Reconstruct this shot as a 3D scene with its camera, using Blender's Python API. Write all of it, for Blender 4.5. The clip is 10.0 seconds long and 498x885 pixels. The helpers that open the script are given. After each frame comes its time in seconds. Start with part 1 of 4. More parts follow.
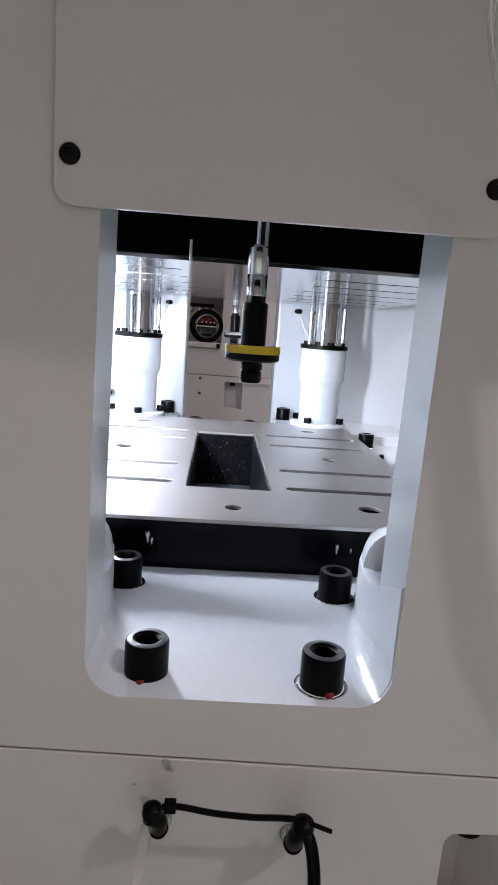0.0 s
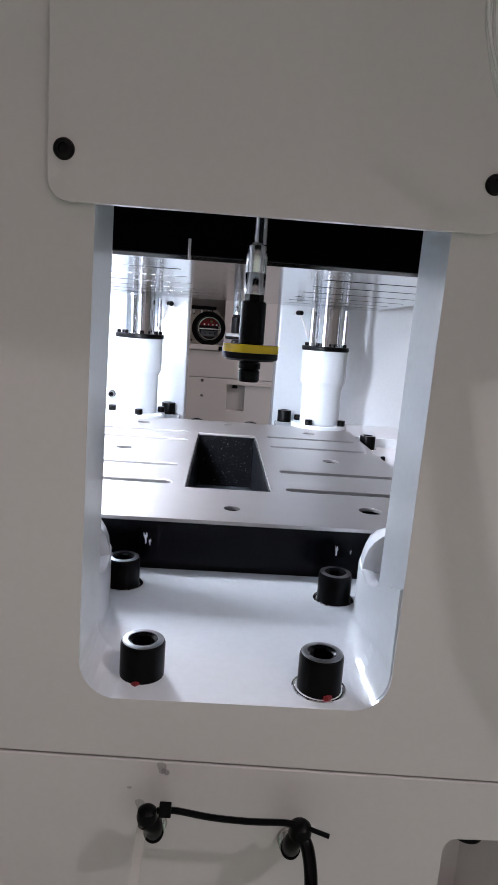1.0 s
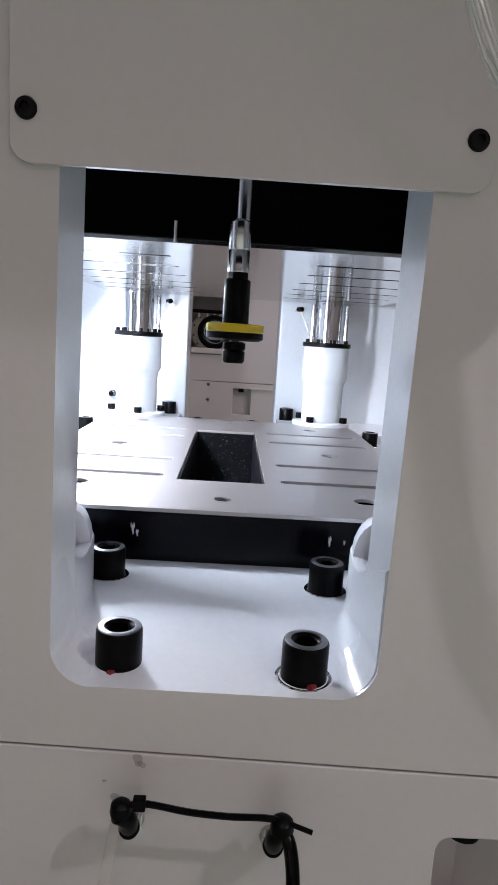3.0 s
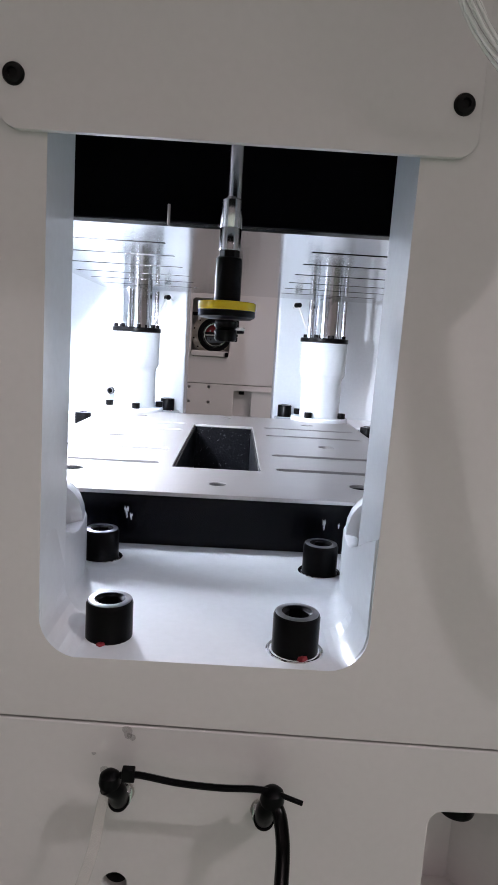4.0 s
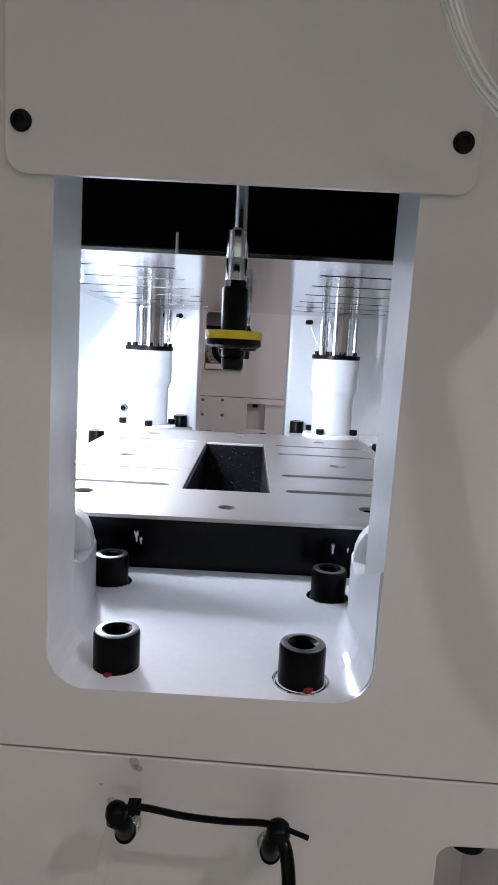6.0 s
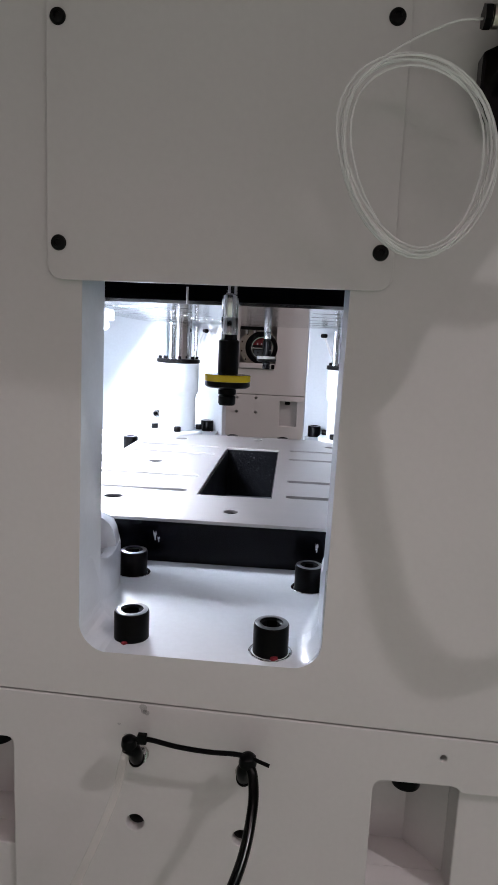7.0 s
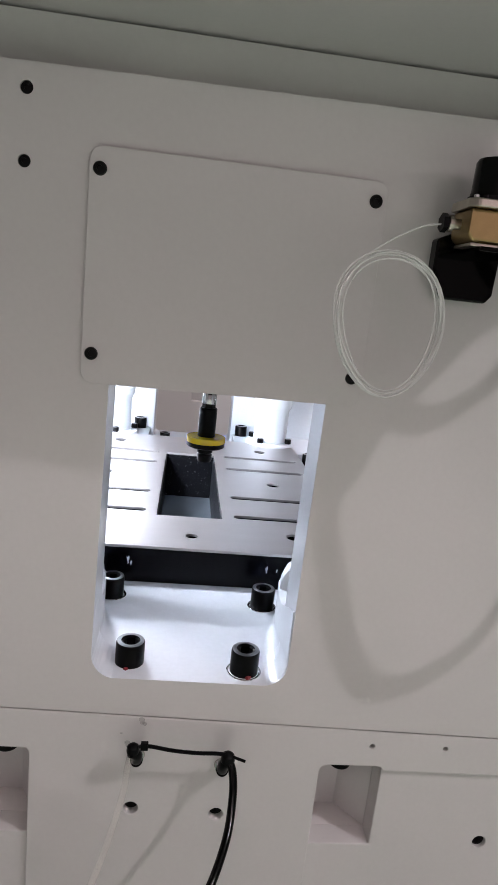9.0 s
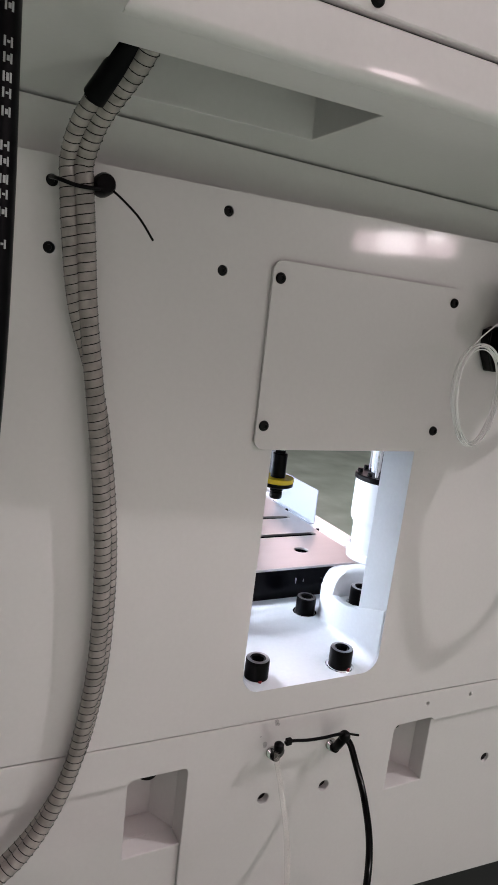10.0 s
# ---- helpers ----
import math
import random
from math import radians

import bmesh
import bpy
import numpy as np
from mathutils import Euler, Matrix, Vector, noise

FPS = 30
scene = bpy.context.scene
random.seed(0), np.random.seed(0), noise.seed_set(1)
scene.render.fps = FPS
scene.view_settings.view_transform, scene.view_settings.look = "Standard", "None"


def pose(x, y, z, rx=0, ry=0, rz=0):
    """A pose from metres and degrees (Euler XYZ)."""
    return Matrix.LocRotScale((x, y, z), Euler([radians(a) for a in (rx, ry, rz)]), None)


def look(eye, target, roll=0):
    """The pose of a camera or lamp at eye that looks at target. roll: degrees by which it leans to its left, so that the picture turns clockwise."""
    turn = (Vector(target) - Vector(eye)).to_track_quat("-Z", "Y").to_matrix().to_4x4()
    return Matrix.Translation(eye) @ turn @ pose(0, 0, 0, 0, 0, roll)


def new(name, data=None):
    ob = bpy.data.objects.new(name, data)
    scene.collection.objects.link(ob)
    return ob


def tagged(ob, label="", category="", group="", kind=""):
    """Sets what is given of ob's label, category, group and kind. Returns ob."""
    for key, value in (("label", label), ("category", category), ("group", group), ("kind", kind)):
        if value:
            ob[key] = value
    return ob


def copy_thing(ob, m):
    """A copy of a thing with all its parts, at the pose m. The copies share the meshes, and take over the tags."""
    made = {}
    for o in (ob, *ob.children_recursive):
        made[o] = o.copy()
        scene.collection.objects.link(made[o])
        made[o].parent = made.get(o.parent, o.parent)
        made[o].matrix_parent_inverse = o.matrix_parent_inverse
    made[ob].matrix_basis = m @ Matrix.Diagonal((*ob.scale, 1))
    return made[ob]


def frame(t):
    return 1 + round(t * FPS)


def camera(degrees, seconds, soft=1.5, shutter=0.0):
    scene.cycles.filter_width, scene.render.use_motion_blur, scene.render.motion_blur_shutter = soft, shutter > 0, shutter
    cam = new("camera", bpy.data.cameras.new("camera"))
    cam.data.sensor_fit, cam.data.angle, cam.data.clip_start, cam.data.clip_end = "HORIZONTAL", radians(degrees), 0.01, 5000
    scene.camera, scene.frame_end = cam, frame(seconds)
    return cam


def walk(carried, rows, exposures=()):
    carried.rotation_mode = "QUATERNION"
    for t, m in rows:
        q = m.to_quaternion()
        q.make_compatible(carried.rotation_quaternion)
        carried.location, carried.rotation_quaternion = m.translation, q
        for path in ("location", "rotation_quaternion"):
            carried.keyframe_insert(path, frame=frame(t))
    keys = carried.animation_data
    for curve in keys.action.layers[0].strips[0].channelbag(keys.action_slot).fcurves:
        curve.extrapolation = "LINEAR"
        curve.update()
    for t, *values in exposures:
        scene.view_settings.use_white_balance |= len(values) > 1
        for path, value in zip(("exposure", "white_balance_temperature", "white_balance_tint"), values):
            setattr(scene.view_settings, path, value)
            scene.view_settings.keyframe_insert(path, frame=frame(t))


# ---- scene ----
cam = camera(43.6, 10.0)
PATH = [
    (0, (-0.046, -0.592, 1.41), (0.054, 1.374, 1.056), 4.1),
    (0.5, (-0.043, -0.595, 1.412), (0.052, 1.372, 1.064), 4.1),
    (1, (-0.039, -0.586, 1.405), (0.051, 1.382, 1.06), 4.1),
    (1.5, (-0.037, -0.578, 1.401), (0.048, 1.391, 1.062), 4.1),
    (2, (-0.039, -0.571, 1.39), (0.042, 1.399, 1.053), 4.0),
    (2.5, (-0.036, -0.565, 1.378), (0.037, 1.405, 1.045), 4.0),
    (2.7, (-0.019, -0.565, 1.377), (0.043, 1.407, 1.048), 3.8),
    (4, (0.011, -0.571, 1.336), (0.058, 1.406, 1.035), 3.4),
    (4.5, (0.018, -0.573, 1.33), (0.055, 1.405, 1.042), 3.3),
    (5, (0.018, -0.573, 1.329), (0.043, 1.407, 1.052), 3.2),
    (5.5, (0.017, -0.565, 1.343), (0.03, 1.417, 1.074), 3.1),
    (5.7, (0.017, -0.564, 1.352), (0.021, 1.417, 1.082), 3.0),
    (6.8, (0.073, -0.701, 1.406), (-0.005, 1.277, 1.121), 2.7),
    (7, (0.1, -0.759, 1.439), (-0.037, 1.212, 1.13), 2.5),
    (7.2, (0.139, -0.817, 1.462), (-0.067, 1.148, 1.146), 2.0),
    (7.5, (0.19, -0.888, 1.514), (-0.082, 1.058, 1.14), 1.6),
    (8, (0.193, -0.967, 1.589), (-0.058, 0.968, 1.147), 2.3),
    (8.5, (0.087, -0.995, 1.62), (0.126, 0.953, 1.172), 4.9),
    (9, (-0.048, -0.915, 1.641), (0.158, 1.027, 1.21), 6.1),
    (9.2, (-0.133, -0.886, 1.655), (0.137, 1.053, 1.247), 6.2),
    (9.5, (-0.298, -0.884, 1.662), (0.158, 1.024, 1.273), 6.7),
    (9.7, (-0.459, -0.918, 1.684), (0.182, 0.939, 1.314), 6.5),
    (10, (-0.689, -0.938, 1.719), (0.204, 0.812, 1.345), 6.4),
]
walk(cam, [(t, look(eye, target, roll)) for t, eye, target, roll in PATH],
     exposures=[(0, -0.56), (2.5, -0.54), (4.5, -0.38), (5.5, -0.42), (7.0, -0.58), (7.5, -0.57), (8.0, -0.42), (8.5, -0.10), (9.0, -0.08), (9.5, 0.0), (10, 0.05)])


# ---- light ----
world = bpy.data.worlds.new("world")
scene.world = world
world.use_nodes = True
world.node_tree.nodes["Background"].inputs[0].default_value = (0.8, 0.86, 0.9, 1)
world.node_tree.nodes["Background"].inputs[1].default_value = 0.15


def area_lamp(name, eye, target, size, watts, colour, size_y=None):
    data = bpy.data.lights.new(name, "AREA")
    data.energy, data.color, data.size = watts, colour, size
    if size_y:
        data.shape, data.size_y = "RECTANGLE", size_y
    ob = new(name, data)
    ob.matrix_world = look(eye, target)
    return ob


WARM = (1.0, 0.765, 0.83)
COOL = (1.0, 0.93, 0.96)
COLD = (0.81, 0.865, 1.0)
area_lamp("bay_lamp_key", (4.12, -2.6, 6.52), (0.1, 0, 1.3), 0.09, 168, COOL)
# Unseen soft fill, added to brighten the front wall.
area_lamp("front_fill", (-1.0, -10.0, 5.2), (0, 0, 1.3), 9.0, 36, WARM, 4.0)
area_lamp("hall_window", (5.4, -6.9, 3.15), (0, 0, 1.7), 0.55, 9, COOL, 0.32)
area_lamp("hall_window", (5.8, -6.5, 3.25), (0, 0, 1.7), 0.24, 2.5, COOL, 0.16)
# Fill added from the left for ambient light, kept out of reflections.
area_lamp("left_fill", (-10.0, -12.0, 5.6), (0, 0, 1.2), 2.0, 32, WARM)
area_lamp("bay_lamp_right", (12.0, -15.0, 4.6), (0, 0, 1.2), 3.0, 95, WARM, 0.6)
area_lamp("bay_lamp_row", (6.4, -12.4, 5.4), (0, 0, 1.2), 1.0, 42, WARM, 0.6)
# Added lamp, aimed off the press so that only floor bounce reaches it.
area_lamp("floor_bounce_fill", (0.5, -2.6, 6.8), (0.5, -16.0, 2.0), 3.0, 3350, WARM)
# Unseen lamp added to give the bolster top something bright to mirror.
area_lamp("bolster_sheen_fill", (8.6, 13.8, 6.4), (0.3, 0.6, 1.1), 3.0, 260, WARM)
# Unseen fill added to light the face of the far press.
area_lamp("far_press_fill", (1.5, 3.4, 6.2), (0.5, 4.45, 1.2), 1.2, 28, WARM)
# Added fill that lightens the floor seen through the side opening.
area_lamp("side_floor_fill", (4.0, 2.5, 6.2), (3.0, 2.5, 0), 1.5, 230, WARM)
area_lamp("work_lamp_light", (-0.57, 1.29, 1.64), (0.15, 0.95, 1.12), 0.10, 88, COLD, 0.30)
area_lamp("work_lamp_light", (-0.30, 0.45, 1.455), (0.42, 1.69, 1.28), 0.06, 30, COLD, 0.24)


# ---- materials ----
def mat(name, col, rough=0.5, metal=0.0, var=0.08, scale=5.0, grain=300.0, bump=0.03, coat=0.0, trans=0.0, ior=1.45,
        glow=0.0, stretch=(1, 1, 1), dirt=None, dirt_amount=0.0, dirt_scale=38, dirt_cut=0.70, alpha=1.0, detail=6, wear=0.07, grit=0.03, fleck=700):
    m = bpy.data.materials.new(name)
    m.use_nodes = True
    n, l = m.node_tree.nodes, m.node_tree.links
    b = n["Principled BSDF"]
    b.inputs["Metallic"].default_value = metal
    b.inputs["IOR"].default_value = ior
    b.inputs["Coat Weight"].default_value = coat
    b.inputs["Coat Roughness"].default_value = 0.06
    b.inputs["Transmission Weight"].default_value = trans
    b.inputs["Alpha"].default_value = alpha
    tc = n.new("ShaderNodeTexCoord")
    mp = n.new("ShaderNodeMapping")
    mp.inputs["Scale"].default_value = stretch
    l.new(tc.outputs["Object"], mp.inputs[0])
    big = n.new("ShaderNodeTexNoise")
    big.inputs["Scale"].default_value, big.inputs["Detail"].default_value = scale, detail
    l.new(mp.outputs[0], big.inputs["Vector"])
    ramp = n.new("ShaderNodeValToRGB")
    ramp.color_ramp.elements[0].position, ramp.color_ramp.elements[1].position = 0.22, 0.80
    ramp.color_ramp.elements[0].color = (*[c * (1 - var) for c in col], 1)
    ramp.color_ramp.elements[1].color = (*[min(1, c * (1 + var)) for c in col], 1)
    l.new(big.outputs["Fac"], ramp.inputs[0])
    colour = ramp.outputs[0]
    if dirt:
        spots = n.new("ShaderNodeTexNoise")
        spots.inputs["Scale"].default_value, spots.inputs["Detail"].default_value = dirt_scale, 9
        l.new(tc.outputs["Object"], spots.inputs["Vector"])
        cut = n.new("ShaderNodeMapRange")
        cut.inputs["From Min"].default_value, cut.inputs["From Max"].default_value = dirt_cut, dirt_cut + 0.05
        cut.inputs["To Max"].default_value = dirt_amount
        l.new(spots.outputs["Fac"], cut.inputs["Value"])
        mix = n.new("ShaderNodeMix")
        mix.data_type = "RGBA"
        l.new(cut.outputs[0], mix.inputs["Factor"])
        l.new(colour, mix.inputs["A"])
        mix.inputs["B"].default_value = (*dirt, 1)
        colour = mix.outputs["Result"]
    speck = n.new("ShaderNodeTexNoise")
    speck.inputs["Scale"].default_value, speck.inputs["Detail"].default_value = fleck, 5
    l.new(tc.outputs["Object"], speck.inputs["Vector"])
    tint = n.new("ShaderNodeMapRange")
    tint.inputs["From Min"].default_value, tint.inputs["From Max"].default_value = 0.3, 0.7
    tint.inputs["To Min"].default_value, tint.inputs["To Max"].default_value = 1 - grit, 1 + grit
    l.new(speck.outputs["Fac"], tint.inputs["Value"])
    grey = n.new("ShaderNodeCombineColor")
    for k in range(3):
        l.new(tint.outputs[0], grey.inputs[k])
    dust = n.new("ShaderNodeMix")
    dust.data_type, dust.blend_type = "RGBA", "MULTIPLY"
    dust.inputs["Factor"].default_value = 1.0
    l.new(colour, dust.inputs["A"])
    l.new(grey.outputs[0], dust.inputs["B"])
    l.new(dust.outputs["Result"], b.inputs["Base Color"])
    fine = n.new("ShaderNodeTexNoise")
    fine.inputs["Scale"].default_value, fine.inputs["Detail"].default_value = grain, 3
    l.new(mp.outputs[0], fine.inputs["Vector"])
    rr = n.new("ShaderNodeMapRange")
    rr.inputs["To Min"].default_value, rr.inputs["To Max"].default_value = max(0.02, rough - wear), rough + wear
    l.new(big.outputs["Fac"], rr.inputs["Value"])
    l.new(rr.outputs[0], b.inputs["Roughness"])
    if bump:
        bp = n.new("ShaderNodeBump")
        bp.inputs["Strength"].default_value, bp.inputs["Distance"].default_value = bump, 0.002
        l.new(fine.outputs["Fac"], bp.inputs["Height"])
        l.new(bp.outputs[0], b.inputs["Normal"])
    if glow:
        b.inputs["Emission Color"].default_value = (*col, 1)
        b.inputs["Emission Strength"].default_value = glow
    return m


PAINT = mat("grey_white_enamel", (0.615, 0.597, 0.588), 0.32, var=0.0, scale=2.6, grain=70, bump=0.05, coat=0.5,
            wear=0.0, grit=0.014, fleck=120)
# Same enamel as PAINT, with the cold interior light put into the colour.
COLD_WHITE = mat("cold_lit_enamel", (0.75, 0.79, 0.83), 0.26, var=0.0, scale=6, grain=90, bump=0.06, coat=0.22, wear=0.0, grit=0.02, fleck=110)
STEEL = mat("ground_steel", (0.52, 0.495, 0.49), 0.40, 1.0, 0.05, 9, 900, 0.03, stretch=(0.6, 4, 4))
BLACKP = mat("black_enamel", (0.0010, 0.0011, 0.0018), 0.40, var=0.3, scale=9, grain=150, bump=0.05, ior=1.06,
             dirt=(0.5, 0.5, 0.52), dirt_amount=0.0)
CHIPPED = mat("chipped_black_enamel", (0.0014, 0.0016, 0.0028), 0.24, var=0.3, scale=9, grain=60, bump=0.18, ior=1.2,
              dirt=(0.5, 0.5, 0.52), dirt_amount=0.4)
OXIDE = mat("black_oxide_steel", (0.002, 0.002, 0.0023), 0.30, 0.0, 0.25, 60, 500, 0.08, ior=1.17)
# Bright metal that puts the lamp reflection on screw rims into the colour.
RIM_GLINT = mat("rim_glint_metal", (0.30, 0.30, 0.31), 0.30, 1.0, 0.3, 60, 500, 0.08)
RUBBER = mat("black_rubber", (0.0022, 0.0022, 0.0026), 0.34, var=0.2, scale=40, grain=300, bump=0.05, ior=1.17)
CHROME = mat("polished_chrome", (0.78, 0.79, 0.80), 0.09, 1.0, 0.04, 20, 600, 0.01)
BRASS = mat("brass", (0.33, 0.235, 0.11), 0.36, 1.0, 0.15, 40, 300, 0.06)
CLEAR = mat("clear_plastic_tube", (0.95, 0.95, 0.94), 0.06, var=0.05, scale=30, bump=0.02, alpha=0.80, coat=1.0, wear=0.03)
MILKY = mat("milky_pvc_hose", (0.62, 0.60, 0.55), 0.25, var=0.08, scale=30, bump=0.03, trans=0.45, ior=1.2)
CLOUDED = mat("clouded_pvc_hose", (0.50, 0.48, 0.40), 0.16, var=0.10, scale=20, bump=0.02, alpha=0.55, coat=0.6)
BRIGHT = mat("lapped_steel", (0.62, 0.62, 0.63), 0.13, 1.0, 0.06, 10, 700, 0.02, stretch=(0.4, 5, 5))
FOGGED = mat("fogged_clear_tube", (0.66, 0.63, 0.57), 0.12, var=0.08, scale=30, bump=0.02, alpha=0.17, coat=0.5)
SMOKED = mat("smoky_clear_hose", (0.40, 0.36, 0.335), 0.18, var=0.35, scale=45, bump=0.06, alpha=0.62, coat=0.5)
DUSTY = mat("dusty_primer", (0.075, 0.09, 0.105), 0.5, var=0.2, scale=12, grain=80, bump=0.08)
YELLOW = mat("yellow_urethane", (0.66, 0.47, 0.012), 0.22, var=0.06, scale=40, bump=0.02, coat=0.3)
FLATB = mat("black_zinc", (0.004, 0.004, 0.004), 0.5, var=0.2, scale=60, bump=0.03, ior=1.25)
SMUDGE = mat("grimy_smudge", (0.36, 0.34, 0.33), 0.6, var=0.3, scale=90, bump=0.05, alpha=0.14)
GLOSSB = mat("glossy_black_plastic", (0.002, 0.002, 0.002), 0.09, var=0.2, scale=30, bump=0.02, ior=1.24, wear=0.03)
RED = mat("red_paint", (0.20, 0.010, 0.016), 0.45, var=0.15, scale=50, bump=0.05)
INK = mat("white_ink", (0.30, 0.31, 0.31), 0.6, var=0.1, scale=80)
# Near black: the shade inside holes and recesses, put into the colour.
CAVITY_SHADE = mat("cavity_shade", (0.012, 0.012, 0.013), 0.7, var=0.2)
FLOOR = mat("green_floor_paint", (0.28, 0.385, 0.315), 0.16, var=0.22, scale=2.2, grain=60, bump=0.05)
HALL = mat("hall_wall_paint", (0.50, 0.52, 0.50), 0.7, var=0.08, scale=0.6, grain=40)
ROOF = mat("roof_sheet", (0.30, 0.31, 0.30), 0.6, var=0.1, scale=0.5, grain=30)
LAMPGLOW = mat("lamp_diffuser", (0.95, 0.97, 1.0), 0.5, var=0.0, bump=0, glow=4.0)
SPECKLED = mat("speckled_black_enamel", (0.002, 0.0022, 0.0034), 0.30, var=0.3, scale=9, grain=160, bump=0.6, ior=1.3,
               dirt=(0.45, 0.46, 0.5), dirt_amount=0.3, dirt_scale=240, dirt_cut=0.645)
NICKEL = mat("dull_nickel", (0.46, 0.42, 0.36), 0.30, 1.0, 0.2, 50, 300, 0.06)
PANEL = mat("blue_white_sheet", (0.27, 0.295, 0.34), 0.3, var=0.04, scale=9, bump=0.03)


# ---- mesh helpers ----
def mesh_of(bm, name, material, smooth=False, sharp=35):
    bmesh.ops.recalc_face_normals(bm, faces=bm.faces[:])
    if smooth:
        for f in bm.faces:
            f.smooth = True
        lim = radians(sharp)
        for e in bm.edges:
            if len(e.link_faces) == 2 and e.calc_face_angle(0) > lim:
                e.smooth = False
    me = bpy.data.meshes.new(name)
    bm.to_mesh(me)
    bm.free()
    me.materials.append(material)
    return me


def part(name, bm, material, parent=None, label="", smooth=False, bevel=0.0, segs=2):
    ob = new(name, mesh_of(bm, name, material, smooth))
    if parent:
        ob.parent = parent
    if bevel:
        md = ob.modifiers.new("bevel", "BEVEL")
        md.width, md.segments, md.limit_method, md.angle_limit = bevel, segs, "ANGLE", radians(40)
        md.harden_normals = False
    if label:
        ob["label"] = label
    return ob


def thing(name, place, label, category, group="", kind=""):
    ob = new(name)
    ob.empty_display_size = 0.05
    ob.location = place
    return tagged(ob, label, category, group, kind)


def box(bm, x0, x1, y0, y1, z0, z1):
    v = [bm.verts.new((x, y, z)) for z in (z0, z1) for x, y in ((x0, y0), (x1, y0), (x1, y1), (x0, y1))]
    for q in ((3, 2, 1, 0), (4, 5, 6, 7), (0, 1, 5, 4), (1, 2, 6, 5), (2, 3, 7, 6), (3, 0, 4, 7)):
        bm.faces.new([v[i] for i in q])
    return bm


def boxed(*a):
    return box(bmesh.new(), *a)


def lathe(profile, seg=32, m=None, bm=None, shape=None):
    """Turns (r, z) pairs round z; closes at r = 0. shape(i, angle) may scale the radius of row i."""
    bm = bm or bmesh.new()
    m = m or Matrix()
    rows = []
    for i, (r, z) in enumerate(profile):
        if r <= 1e-6:
            rows.append([bm.verts.new(m @ Vector((0, 0, z)))])
        else:
            row = []
            for k in range(seg):
                a = 2 * math.pi * k / seg
                rr = r * (shape(i, a) if shape else 1)
                row.append(bm.verts.new(m @ Vector((rr * math.cos(a), rr * math.sin(a), z))))
            rows.append(row)
    for a, b in zip(rows, rows[1:]):
        for k in range(seg):
            q = [a[k % len(a)], a[(k + 1) % len(a)], b[(k + 1) % len(b)], b[k % len(b)]]
            q = list(dict.fromkeys(q))
            if len(q) > 2:
                bm.faces.new(q)
    return bm


def can(r, z0, z1, seg=32, m=None, bm=None, edge=0.0):
    e = edge
    if e:
        return lathe([(0, z0), (r - e, z0), (r, z0 + e), (r, z1 - e), (r - e, z1), (0, z1)], seg, m, bm)
    return lathe([(0, z0), (r, z0), (r, z1), (0, z1)], seg, m, bm)


def smooth_path(pts, n=10):
    """A smooth line through the points."""
    p = [Vector(q) for q in pts]
    p = [2 * p[0] - p[1]] + p + [2 * p[-1] - p[-2]]
    out = []
    for i in range(1, len(p) - 2):
        a, b, c, d = p[i - 1:i + 3]
        for k in range(n):
            t = k / n
            out.append(0.5 * ((2 * b) + (c - a) * t + (2 * a - 5 * b + 4 * c - d) * t * t + (3 * b - a - 3 * c + d) * t ** 3))
    out.append(p[-2])
    return out


def sweep(path, r, seg=10, bm=None, caps=True, radius=None):
    bm = bm or bmesh.new()
    n = len(path)
    rows, side = [], None
    for i, p in enumerate(path):
        d = (path[min(i + 1, n - 1)] - path[max(i - 1, 0)]).normalized()
        if side is None:
            side = d.orthogonal().normalized()
        side = (side - d * side.dot(d)).normalized()
        up = d.cross(side)
        rr = radius(i) if radius else r
        rows.append([bm.verts.new(p + rr * (math.cos(2 * math.pi * k / seg) * side + math.sin(2 * math.pi * k / seg) * up)) for k in range(seg)])
    for a, b in zip(rows, rows[1:]):
        for k in range(seg):
            bm.faces.new((a[k], a[(k + 1) % seg], b[(k + 1) % seg], b[k]))
    if caps:
        bm.faces.new(rows[0][::-1])
        bm.faces.new(rows[-1])
    return bm


def helix_on(path, r, pitch, per=10):
    """A line that winds round a path."""
    out, side, ang = [], None, 0.0
    for i in range(len(path) - 1):
        a, b = path[i], path[i + 1]
        d = (b - a).normalized()
        if side is None:
            side = d.orthogonal().normalized()
        side = (side - d * side.dot(d)).normalized()
        up = d.cross(side)
        ln = (b - a).length
        k = max(1, int(ln / pitch * per))
        for j in range(k):
            out.append(a.lerp(b, j / k) + r * (math.cos(ang) * side + math.sin(ang) * up))
            ang += 2 * math.pi * ln / pitch / k
    return out


def ring_pts(cx, cz, r, n=18):
    return [(cx + r * math.cos(2 * math.pi * k / n), cz + r * math.sin(2 * math.pi * k / n)) for k in range(n)]


def round_rect(x0, x1, z0, z1, r, n=6, corners=(1, 1, 1, 1)):
    """Corner order: low left, low right, high right, high left; 0 keeps a corner square."""
    out = []
    for (cx, cz, a0), on in zip(((x0 + r, z0 + r, 180), (x1 - r, z0 + r, 270), (x1 - r, z1 - r, 0), (x0 + r, z1 - r, 90)), corners):
        if not on:
            out.append((x0 if a0 in (180, 90) else x1, z0 if a0 in (180, 270) else z1))
            continue
        for k in range(n + 1):
            a = radians(a0 + 90 * k / n)
            out.append((cx + r * math.cos(a), cz + r * math.sin(a)))
    return out


